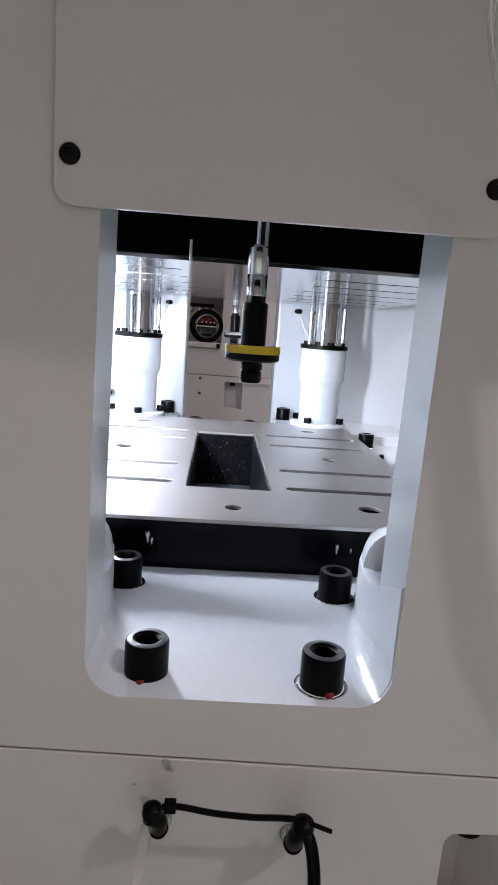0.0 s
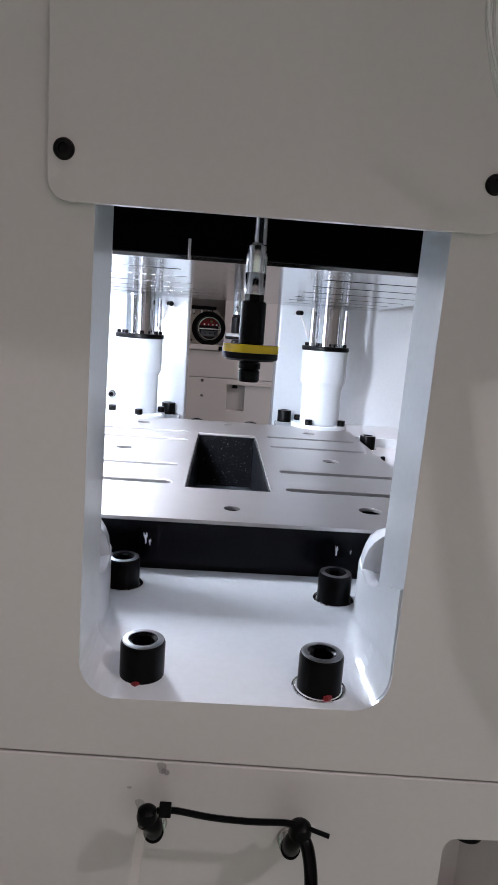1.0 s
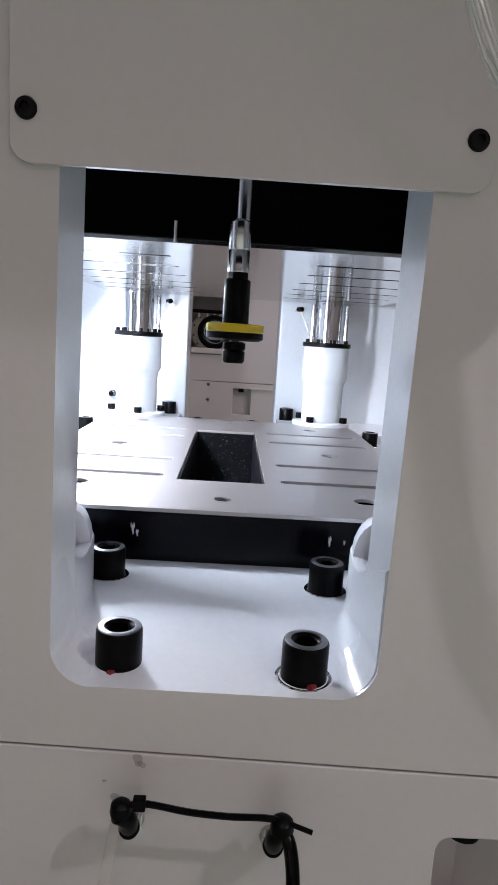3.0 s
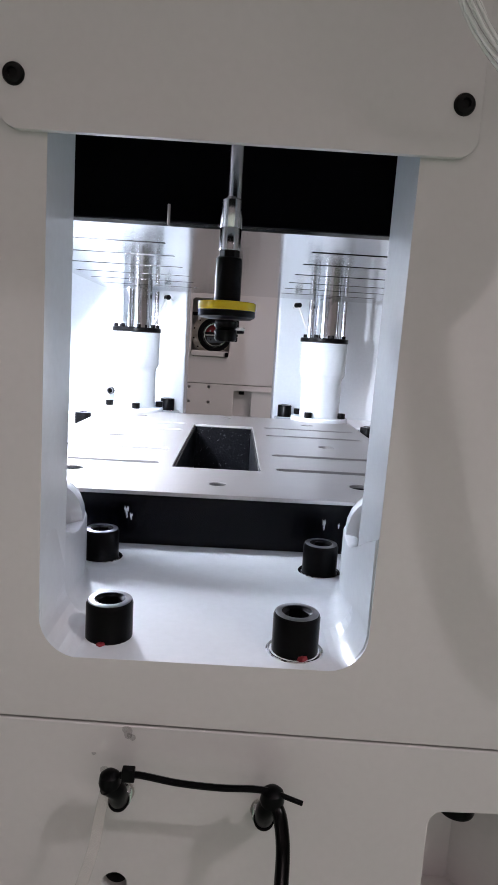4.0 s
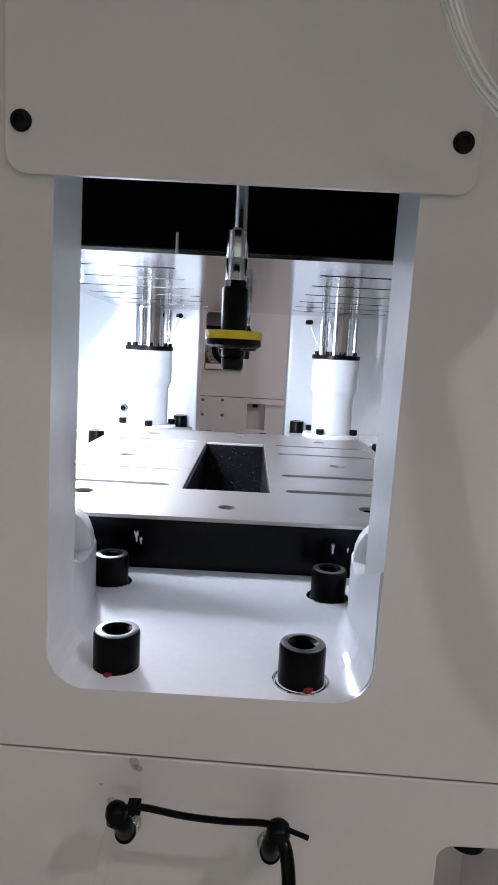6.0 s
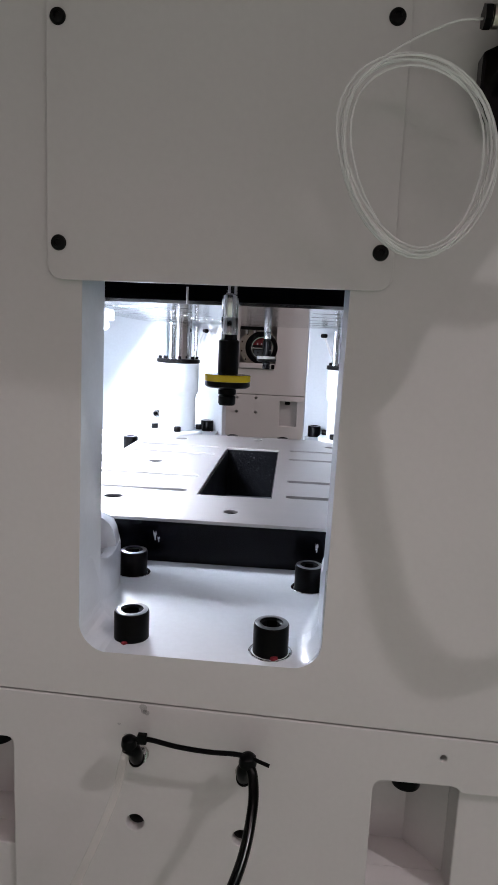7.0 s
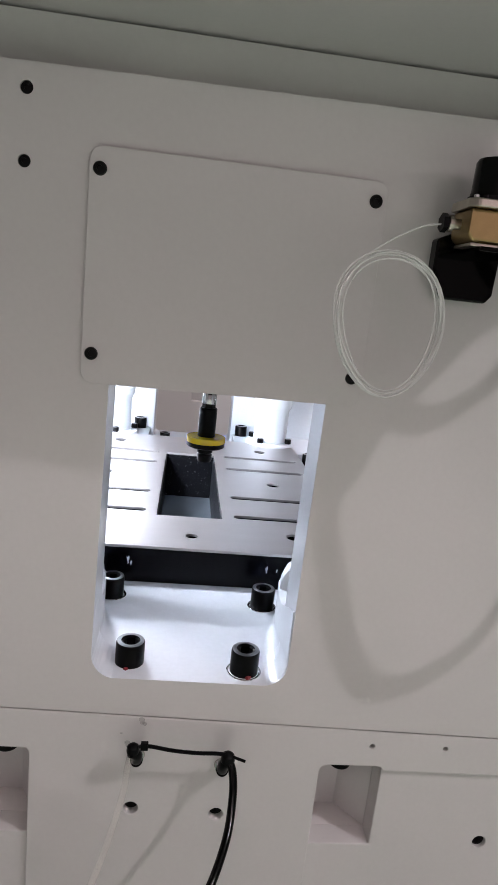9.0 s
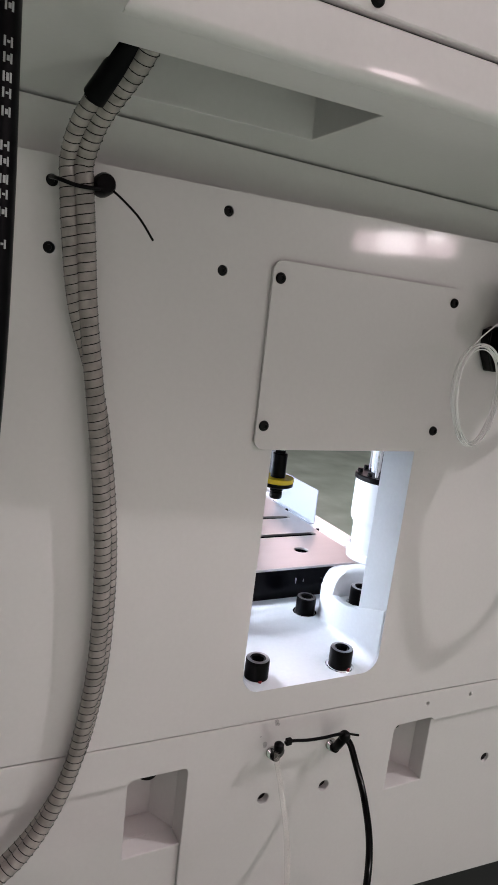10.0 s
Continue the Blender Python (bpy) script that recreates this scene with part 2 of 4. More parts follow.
def plate(outer, holes, d0, d1, axis="y"):
    """A flat plate with holes through it, upright (axis y) or lying (axis z)."""
    bm = bmesh.new()
    put = (lambda a, b, d: (a, d, b)) if axis == "y" else (lambda a, b, d: (a, b, d))
    edges = []
    for loop in (outer, *holes):
        v = [bm.verts.new(put(a, b, d0)) for a, b in loop]
        edges += [bm.edges.new((v[i], v[(i + 1) % len(v)])) for i in range(len(v))]
    bmesh.ops.triangle_fill(bm, edges=edges, use_beauty=True, use_dissolve=False)
    got = bmesh.ops.extrude_face_region(bm, geom=bm.faces[:])
    move = Vector(put(0, 0, d1 - d0))
    bmesh.ops.translate(bm, verts=[g for g in got["geom"] if isinstance(g, bmesh.types.BMVert)], vec=move)
    return bm


# ---- hall ----
hall_floor = tagged(part("floor", boxed(-16, 16, -22, 16, -0.2, 0), FLOOR), "green painted concrete factory floor", "floor", kind="structure")
for nm, b in (("wall_north", (-16, 16, 16, 16.2, 0, 7)), ("wall_south", (-16, 16, -22.2, -22, 0, 7)),
              ("wall_east", (16, 16.2, -22.2, 16.2, 0, 7)), ("wall_west", (-16.2, -16, -22.2, 16.2, 0, 7))):
    tagged(part(nm, boxed(*b), HALL), "plain light grey painted factory wall", "wall", kind="structure")
tagged(part("ceiling", boxed(-16.2, 16.2, -22.2, 16.2, 7, 7.2), ROOF), "grey sheet metal factory roof", "ceiling", kind="structure")

# ---- press frame ----
frame_thing = thing("stamping_press", (0, 0, 0), "large grey-white enamelled cast frame of a stamping press", "machine")


def seam_z(x):
    return 0.957 - 0.030 * x


window = [(-0.163, 1.60), (-0.168, 1.07)]
for k in range(1, 8):
    a = radians(180 + 90 * k / 8)
    window.append((-0.126 + 0.042 * math.cos(a), 1.069 + 0.042 * math.sin(a)))
window.append((-0.126, 1.028))
window.append((0.115, 1.026))
for k in range(1, 8):
    a = radians(270 + 90 * k / 8)
    window.append((0.115 + 0.038 * math.cos(a), 1.064 + 0.038 * math.sin(a)))
window += [(0.153, 1.066), (0.160, 1.60)]
PLUGS = [(-0.290, 1.886), (-0.291, 1.796), (-0.555, 1.881), (-0.555, 1.792)]
upper_outer = [(-1.0, seam_z(-1.0) + 0.0014), (1.0, seam_z(1.0) + 0.0014), (1.0, 1.965), (0.46, 1.965), (0.42, 1.952), (0.35, 1.926), (-1.0, 1.908)]
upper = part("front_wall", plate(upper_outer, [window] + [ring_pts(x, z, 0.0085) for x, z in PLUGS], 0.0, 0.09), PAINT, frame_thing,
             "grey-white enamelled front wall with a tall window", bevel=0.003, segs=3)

# Window side faces recoloured: the cold lamp's light is painted on the jambs.
upper.data.materials.append(COLD_WHITE)
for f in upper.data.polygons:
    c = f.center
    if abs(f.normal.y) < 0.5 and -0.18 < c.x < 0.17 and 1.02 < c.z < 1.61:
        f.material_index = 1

HOLES = [(-0.088, 0.779, 0.0125), (0.060, 0.770, 0.0125), (-0.083, 0.886, 0.0115), (0.061, 0.872, 0.0115),
         (0.320, 0.916, 0.0045), (0.453, 0.916, 0.0045)]
low_outer = [(-0.2605, 0.12), (0.232, 0.12), (0.232, 0.863), (0.2345, 0.870), (0.2395, 0.875), (0.246, 0.8765), (0.334, 0.8765), (0.340, 0.875), (0.344, 0.872), (0.346, 0.868),
             (1.0, 0.858), (1.0, seam_z(1.0) - 0.0014), (-1.0, seam_z(-1.0) - 0.0014), (-1.0, 0.905), (-0.3735, 0.886), (-0.3715, 0.891), (-0.366, 0.894), (-0.272, 0.893), (-0.265, 0.891), (-0.2615, 0.886), (-0.2605, 0.879)]
bed_front = part("bed_front", plate(low_outer, [ring_pts(x, z, r) for x, z, r in HOLES], 0.0, 0.05), PAINT, frame_thing,
     "grey-white enamelled bed front below the seam", bevel=0.0018)
for x, z, r in HOLES[:4] + [(0.556, 0.715, 0.0125)]:
    # Near-black plug put into each hole to paint its inner shade.
    part("hole_shade", lathe([(0, -0.046), (r * 0.97, -0.046), (r * 0.97, -0.014), (r * 0.8, -0.020), (r * 0.8, -0.030), (0, -0.030)], 16, pose(x, 0, z, 90, 0, 0)), CAVITY_SHADE, bed_front, "dark plug painted as the shade in a tapped hole")
for x, z, q in ((-0.079, 0.951, 0.006), (-0.075, 0.946, 0.004), (-0.112, 0.926, 0.002), (-0.228, 0.608, 0.003), (-0.100, 0.906, 0.006)):
    part("smudge", lathe([(0, 0.0), (q, 0.0), (q * 0.8, 0.0003), (0, 0.0003)], 13, pose(x, -0.0001, z, 90, 0, 0), shape=lambda i, a: 1 + 0.25 * math.sin(2 * a + 700 * q) + 0.12 * math.sin(3 * a)), SMUDGE, bed_front, "small grimy smudge")
part("side_apron", plate([(0.2322, 0.12), (0.36, 0.12), (0.36, 0.396), (1.0, 0.328), (1.0, 0.857), (0.3462, 0.8672), (0.3462, 0.7065), (0.2322, 0.7065)],
                         [ring_pts(0.556, 0.715, 0.0125)], 0.007, 0.05), PAINT, frame_thing, "grey-white enamelled apron set slightly back", bevel=0.002)
part("side_apron", plate([(-1.0, 0.39), (-0.2607, 0.12), (-0.2607, 0.7215), (-0.3737, 0.7215), (-0.3737, 0.885), (-1.0, 0.904)],
                         [], 0.007, 0.05), PAINT, frame_thing, "grey-white enamelled apron set slightly back", bevel=0.002)
# Black strip set in the seam to paint the shade of the open gap.
part("seam_gap_shade", plate([(-1.0, seam_z(-1.0) - 0.0013), (1.0, seam_z(1.0) - 0.0013), (1.0, seam_z(1.0) + 0.0013), (-1.0, seam_z(-1.0) + 0.0013)], [], 0.022, 0.045), FLATB, frame_thing, "black strip painted as the shade in the seam gap")
part("bed_backing", boxed(-1.0, 1.0, 0.148, 0.165, 0.0, 1.0), PAINT, frame_thing)
# Near-black box stands in for the shade of the opening below the aprons.
part("apron_gap_shade", boxed(-1.0, 1.0, 0.06, 0.12, 0.0, 0.395), CAVITY_SHADE, frame_thing, "dark box added as the shade in the opening under the aprons")
# cast pockets behind the two openings of the bed front
for x0, x1, b0, b1, z0, z1 in ((-0.3735, -0.2607, -0.3735, -0.294, 0.7217, 0.893), (0.2322, 0.346, 0.2322, 0.300, 0.7067, 0.8765)):
    bm = bmesh.new()
    f = [bm.verts.new((x, 0.049, z)) for x, z in ((x0, z0), (x1, z0), (x1, z1), (x0, z1))]
    k = [bm.verts.new((x, 0.103, z)) for x, z in ((b0, z0), (b1, z0), (b1, z1 - 0.01), (b0, z1 - 0.01))]
    for q in ((0, 1), (1, 2), (2, 3), (3, 0)):
        bm.faces.new((f[q[0]], f[q[1]], k[q[1]], k[q[0]]))
    bm.faces.new(k[::-1])
    ob = part("cast_pocket", bm, PAINT, frame_thing)
    md = ob.modifiers.new("thick", "SOLIDIFY")
    md.thickness, md.offset = 0.004, 1.0

# crown over the front: set-back strip, underside with a pocket, rounded fascia
part("crown_strip", boxed(-1.0, 1.0, 0.055, 0.12, 1.86, 1.9970), PAINT, frame_thing)
under = plate([(-1.0, -0.60), (-0.535, -0.60), (-0.535, -0.266), (0.66, -0.326), (0.66, 0.12), (-1.0, 0.12)], [[(-0.52, -0.195), (-0.18, -0.215), (-0.19, -0.055), (-0.52, -0.035)]], 2.0, 2.07, "z")
part("crown_underside", under, PAINT, frame_thing, bevel=0.002)
bm = bmesh.new()
prof = [(0.0, 2.0)] + [(-0.012 * math.sin(radians(a)), 2.012 - 0.012 * math.cos(radians(a))) for a in range(15, 91, 15)] + [(-0.012, 2.062), (0.0, 2.062)]
rows = [[bm.verts.new((x, y0 + dy, z)) for dy, z in prof] for x, y0 in ((-0.5345, -0.2665), (0.66, -0.3265))]
for i in range(len(prof)):
    j = (i + 1) % len(prof)
    bm.faces.new((rows[0][i], rows[0][j], rows[1][j], rows[1][i]))
bm.faces.new(rows[0])
bm.faces.new(rows[1][::-1])
part("crown_lip", bm, PAINT, frame_thing, smooth=True)
bm = bmesh.new()
v = [bm.verts.new(p) for p in ((-0.534, -0.275, 2.0715), (0.66, -0.335, 2.0715), (0.66, -0.320, 2.0715), (-0.534, -0.26, 2.0715), (-0.534, -0.275, 2.75), (0.66, -0.335, 2.75), (0.66, -0.320, 2.75), (-0.534, -0.26, 2.75))]
for q in ((0, 1, 5, 4), (1, 2, 6, 5), (2, 3, 7, 6), (3, 0, 4, 7), (4, 5, 6, 7), (0, 3, 2, 1)):
    bm.faces.new([v[i] for i in q])
crown_front = part("crown_front", bm, PAINT, frame_thing, bevel=0.003)
# Near-black box added so the crown pocket looks shaded inside.
part("crown_pocket_shade", boxed(-0.525, 0.65, -0.235, 0.115, 2.0705, 2.70), CAVITY_SHADE, frame_thing, "dark box added as the shade inside the crown pocket")
part("crown_top", boxed(-0.53, 0.66, -0.255, 0.12, 2.73, 2.75), PAINT, frame_thing)
part("crown_wing", boxed(-1.0, -0.5355, -0.60, 0.12, 2.0705, 2.75), PAINT, frame_thing)
w = part("crown_screw", lathe([(0, -0.001), (0.009, -0.001), (0.009, 0.002), (0.006, 0.0045), (0, 0.0045)], 20, pose(-0.26, -0.289, 2.086, 90, 0, 0)), OXIDE, crown_front, "black screw", smooth=True)
part("crown_end", boxed(0.6505, 0.66, -0.318, 0.12, 2.0705, 2.729), PAINT, frame_thing)
part("crown_roof", boxed(-1.0, 1.0, 0.121, 1.95, 2.0, 2.75), PAINT, frame_thing)

# inner bed, pads and rear wall
part("bed_top", plate([(-0.62, 0.0915), (0.62, 0.0915), (0.62, 1.90), (-0.62, 1.90)], [[(-0.110, 0.56), (0.072, 0.56), (0.072, 1.22), (-0.114, 1.22)]], 0.90, 1.0245, "z"), COLD_WHITE, frame_thing, "glossy white enamelled bed top", bevel=0.002)
part("bed_top_lip", boxed(-0.1685, 0.1535, 0.02, 0.0912, 0.93, 1.0248), COLD_WHITE, frame_thing)
EDGE = [(0.1563, 0.0925), (0.157, 0.15), (0.1605, 0.20), (0.167, 0.24), (0.178, 0.272), (0.200, 0.296)]
SKIRT = [(0.0045, 0.1520, 0.0400, 1.162), (0.02, 0.1518, 0.0415, 1.156), (0.05, 0.1518, 0.0420, 1.145), (0.0916, 0.1524, 0.0330, 1.127),
         (0.13, 0.1532, 0.0240, 1.1125), (0.16, 0.1548, 0.0180, 1.1072), (0.20, 0.1580, 0.0100, 1.1062), (0.24, 0.1645, 0.0050, 1.1058), (0.272, 0.1758, 0.0030, 1.1056)]
for d in (1, -1):
    def side(x, d=d):
        return x if d > 0 else -0.0155 - x

    low_block = [(side(x), y) for x, y in EDGE] + [(side(0.60), 0.296), (side(0.60), 0.0925)]
    part("column_boss", plate(low_block, [], 1.0246, 1.105, "z"), COLD_WHITE, frame_thing, "white cast boss beside the window", bevel=0.004, segs=3)
    # the hump behind the bolt seat, drawn in towards its top
    bm = bmesh.new()
    rows = []
    for inset, z in ((0.0, 1.1049), (0.0015, 1.118), (0.006, 1.131), (0.014, 1.141), (0.026, 1.148), (0.042, 1.151)):
        row = [(0.1605 + inset, 0.200 + 0.4 * inset), (0.172 + inset, 0.190 + 0.9 * inset), (0.60, 0.186 + 0.9 * inset), (0.60, 0.296 - inset)]
        row += [(0.200 + 0.9 * inset, 0.296 - inset), (0.178 + inset, 0.272 - 0.7 * inset), (0.167 + inset, 0.240 - 0.2 * inset)]
        rows.append([bm.verts.new((side(x), y, z)) for x, y in row])
    for a, b in zip(rows, rows[1:]):
        for k in range(len(a)):
            bm.faces.new((a[k], a[(k + 1) % len(a)], b[(k + 1) % len(a)], b[k]))
    bm.faces.new(rows[-1])
    part("column_hump", bm, COLD_WHITE, frame_thing, smooth=True)
    # cast skirt: the bed turns up into the side in a cove and ends in a step under the jamb
    bm = bmesh.new()
    rows = []
    for y, xw, r, top in SKIRT:
        prof = [(xw + 0.016, 1.0247), (xw - r, 1.0247)]
        prof += [(xw - r + r * math.sin(radians(a)), 1.0247 + r - r * math.cos(radians(a))) for a in range(8, 89, 8)]
        prof += [(xw, 1.0247 + r), (xw, top - 0.004), (xw + 0.001, top - 0.0015), (xw + 0.004, top), (xw + 0.016, top)]
        rows.append([bm.verts.new((side(x), y, z)) for x, z in prof])
    for a, b in zip(rows, rows[1:]):
        for k in range(len(a)):
            bm.faces.new((a[k], a[(k + 1) % len(a)], b[(k + 1) % len(a)], b[k]))
    bm.faces.new(rows[0])
    bm.faces.new(rows[-1][::-1])
    part("cast_skirt", bm, COLD_WHITE, frame_thing, smooth=True)
rear_hole = round_rect(-0.182, 0.143, 1.055, 1.97, 0.02, 4)
part("rear_wall", plate([(-0.70, 1.03), (0.68, 1.03), (0.68, 2.0), (-0.70, 2.0)], [rear_hole], 1.69, 1.83), COLD_WHITE, frame_thing, "glossy white enamelled rear wall with a window", bevel=0.006, segs=3)
for xa, xb in ((0.150, 0.60), (-0.62, -0.192)):
    part("rear_pad", plate(round_rect(xa, xb, 1.395, 1.688, 0.03, 5), [], 1.0246, 1.098, "z"), COLD_WHITE, frame_thing, bevel=0.006, segs=3)
for xa, xb in ((0.39, 0.60), (-0.62, -0.425)):
    part("bolt_pad", boxed(xa, xb, 1.20, 1.394, 1.0246, 1.070), COLD_WHITE, frame_thing, bevel=0.004)
part("rear_sill", boxed(-0.18, 0.14, 1.50, 1.685, 1.0246, 1.056), STEEL, frame_thing, bevel=0.002)
part("side_ledge", boxed(0.382, 0.455, 0.50, 1.16, 1.0246, 1.092), COLD_WHITE, frame_thing, bevel=0.003)
part("side_door", boxed(0.705, 0.96, 1.93, 1.96, 0.3, 2.0), PANEL, frame_thing, "pale blue-grey side door", bevel=0.004)
part("left_side_wall", boxed(-0.74, -0.70, 0.10, 1.9, 0.0, 2.0), COLD_WHITE, frame_thing)
part("bed_core", boxed(-0.62, 0.62, 0.17, 1.90, 0.0, 0.855), PAINT, frame_thing)

# ---- cover plate over the window ----
cover = thing("cover_plate", (0, 0, 1.666), "flat grey-white enamelled cover plate screwed over the window", "cover")


def at_cover(bm):
    bmesh.ops.translate(bm, verts=bm.verts[:], vec=(0, 0, -1.666))
    return bm


part("sheet", at_cover(plate(round_rect(-0.204, 0.206, 1.5075, 1.826, 0.018, 6), [], -0.0080, -0.0014)), PAINT, cover, bevel=0.0014)
# Black sheet added in the gap to draw the cover's shadow line.
part("cover_gap_shade", at_cover(plate(round_rect(-0.2015, 0.2035, 1.510, 1.8235, 0.016, 6), [[(-0.15, 1.60), (0.15, 1.60), (0.15, 1.76), (-0.15, 1.76)]], -0.0013, -0.0002)), FLATB, cover, "thin black sheet painting the shadow line behind the cover")


def button_head(r, h):
    return lathe([(0.0, -0.001), (r, -0.001), (r, h * 0.25), (r * 0.86, h * 0.75), (r * 0.6, h), (r * 0.45, h), (r * 0.43, h * 0.4), (0, h * 0.4)], 24, pose(0, 0, 0, 90, 0, 0))


for x, z in ((-0.19, 1.55), (0.19, 1.55), (-0.19, 1.797), (0.19, 1.799)):
    s = part("button_screw", button_head(0.0093, 0.005), FLATB, cover, "black button-head screw", smooth=True)
    s.location = (x, -0.0081, z - 1.666)
for x, z in PLUGS:
    p = part("hole_plug", button_head(0.0083, 0.004), FLATB, None, smooth=True)
    p.location = (x, 0.004, z)
    tagged(p, "black recessed screw set in the enamelled front wall", "screw", "plug screws in the front wall")


# ---- socket head cap screws ----
def cap_screw_mesh(r=0.0225, h=0.043, knurl=True):
    bm = bmesh.new()
    seg = 48

    def hex_r(a):
        k = (a % (math.pi / 3)) - math.pi / 6
        return r * 0.50 * math.cos(math.pi / 6) / math.cos(k) * 1.1

    rows = []
    for kind, z, rr in (("o", 0.0, r), ("k", 0.001, r), ("k", h - 0.004, r), ("o", h - 0.0035, r * 0.985), ("o", h - 0.001, r * 0.95), ("o", h, r * 0.89), ("o", h, r * 0.68), ("h", h - 0.003, 0), ("h", h * 0.45, 0)):
        row = []
        for k in range(seg):
            a = 2 * math.pi * k / seg
            q = hex_r(a) if kind == "h" else rr * ((1.0 if k % 2 else 0.985) if kind == "k" else 1.0)
            row.append(bm.verts.new((q * math.cos(a), q * math.sin(a), z)))
        rows.append(row)
    for a, b in zip(rows, rows[1:]):
        for k in range(seg):
            bm.faces.new((a[k], a[(k + 1) % seg], b[(k + 1) % seg], b[k]))
    bm.faces.new(rows[-1])
    return bm


def cap_screw(place, r, label, red=None, seat=True, group="cap screws on the press bed"):
    t = thing("cap_screw", place, label, "bolt", group)
    head = part("head", cap_screw_mesh(r, r * 1.77), OXIDE, t, smooth=True)
    # Bright ring added as the reflected light on the black head.
    part("rim_glint", lathe([(r * 0.66, r * 1.77 - 0.0006), (r * 0.66, r * 1.77 + 0.0003), (r * 0.87, r * 1.77 + 0.0003), (r * 0.93, r * 1.77 - 0.0004), (r * 0.93, r * 1.77 - 0.001)], 40), RIM_GLINT, head, "bright ring painted as the light reflected on the rim", smooth=True)
    if seat:
        part("seat_ring", lathe([(r * 1.03, -0.001), (r * 1.19, -0.001), (r * 1.24, 0.0016), (r * 1.20, 0.0024), (r * 1.12, 0.0020), (r * 1.03, 0.0008)], 32), CHROME, t, "bright spot-faced seat", smooth=True)
    if red is not None:
        bm = lathe([(0, 0.0), (0.0044, 0.0005), (0.0034, 0.003), (0, 0.0036)], 7, pose(math.cos(red) * r * 1.02, math.sin(red) * r * 1.02, 0.001, 0, 0, 20) @ Matrix.Diagonal((1.2, 0.7, 1.6, 1)),
                   shape=lambda i, a: 1 + 0.3 * math.sin(3 * a + 1))
        part("paint_mark", bm, RED, head, "red paint witness mark")
    return t


MARKED = "black socket-head cap screw with a red witness mark"
PLAIN = "black socket-head cap screw seated on white enamel"
cap_screw((-0.110, 0.051, 1.0249), 0.0245, MARKED, -1.7)
cap_screw((0.086, 0.041, 1.0249), 0.0245, MARKED, -1.35)
cap_screw((-0.172, 0.298, 1.0247), 0.0245, PLAIN)
cap_screw((0.142, 0.280, 1.0247), 0.0245, PLAIN)
cap_screw((0.199, 0.146, 1.1052), 0.0245, PLAIN)
cap_screw((-0.213, 0.148, 1.1052), 0.0245, PLAIN)
cap_screw((0.184, 1.65, 1.0982), 0.0245, PLAIN)
cap_screw((-0.235, 1.65, 1.0982), 0.0245, PLAIN)
cap_screw((0.424, 1.345, 1.0702), 0.0245, PLAIN)
cap_screw((-0.455, 1.33, 1.0702), 0.0245, PLAIN)
for x in (-0.13, 0.063):
    cap_screw((x, 1.62, 1.0563), 0.0205, "black socket-head cap screw on the rear sill", seat=False)
for y in (0.649, 0.855, 1.05):
    cap_screw((0.40, y, 1.0922), 0.0065, "small black cap screw on the side ledge", seat=False, group="small screws on the side ledge")
for x, z in ((-0.444, 1.155),):
    t = cap_screw((x, 1.6895, z), 0.013, "grey cap screw in the rear wall", seat=False, group="screws in the rear wall")
    t.rotation_euler = (radians(90), 0, 0)
for x, z in ((-0.315, 0.862), (0.291, 0.846)):
    t = cap_screw((x, 0.075, z + 0.012), 0.021, "black cap screw hanging in a cast pocket", seat=False, group="bolts in the cast pockets")
    t.rotation_euler = (radians(180), 0, 0)

# ---- bolster plate ----
bolster = thing("bolster_plate", (-0.017, 0.915, 1.025), "ground steel bolster plate with slots, black-painted edges and pocket", "bolster")
TX0, TX1, TY0, TY1 = -0.412, 0.378, 0.362, 1.470
pocket = [(-0.102, 0.566), (0.063, 0.566), (0.060, 1.212), (-0.106, 1.212)]


def slot(xa, xb, y, w=0.0125):
    out = []
    for cx, a0 in ((xb - w, -90), (xa + w, 90)):
        out += [(cx + w * math.cos(radians(a0 + 180 * k / 6)), y + w * math.sin(radians(a0 + 180 * k / 6))) for k in range(7)]
    return out


SLOTS = [slot(0.093, 0.354, y) for y in (0.590, 0.750, 1.055, 1.210)] + [slot(-0.388, -0.130, y) for y in (0.600, 0.760, 1.080, 1.215)]
TAPS = [(-0.013, 0.438, 0.0140), (0.233, 0.472, 0.0205), (-0.273, 0.512, 0.0205), (-0.275, 0.925, 0.0195), (0.232, 0.902, 0.0195), (-0.281, 1.350, 0.0195), (0.232, 1.325, 0.0195), (-0.018, 1.405, 0.0140)]
outer = [(TX0, TY0), (TX1, TY0), (TX1, TY1 - 0.05), (TX1 - 0.02, TY1), (TX0 + 0.02, TY1), (TX0, TY1 - 0.05)]


def at_bolster(bm):
    bmesh.ops.translate(bm, verts=bm.verts[:], vec=(0.017, -0.915, -1.025))
    return bm


part("ground_top", at_bolster(plate(outer, [pocket] + SLOTS + [ring_pts(x, y, r, 22) for x, y, r in TAPS], 1.1035, 1.110, "z")), STEEL, bolster, "ground steel top face", bevel=0.0008)
shrink = [(x + (0.0006 if x < 0 else -0.0006), y + (0.0006 if y < 0.9 else -0.0006)) for x, y in outer]
part("body", at_bolster(plate(shrink, [pocket] + SLOTS + [ring_pts(x, y, r, 22) for x, y, r in TAPS], 1.0256, 1.1033, "z")), CHIPPED, bolster, "black enamelled body with chipped paint")
part("pocket_wall", at_bolster(plate([(-0.1016, 0.5664), (0.0626, 0.5664), (0.0596, 1.2116), (-0.1056, 1.2116)], [[(-0.0990, 0.5690), (0.0600, 0.5690), (0.0570, 1.2090), (-0.1030, 1.2090)]], 0.955, 1.1030, "z")), SPECKLED, bolster, "black pocket wall flecked with bare metal")
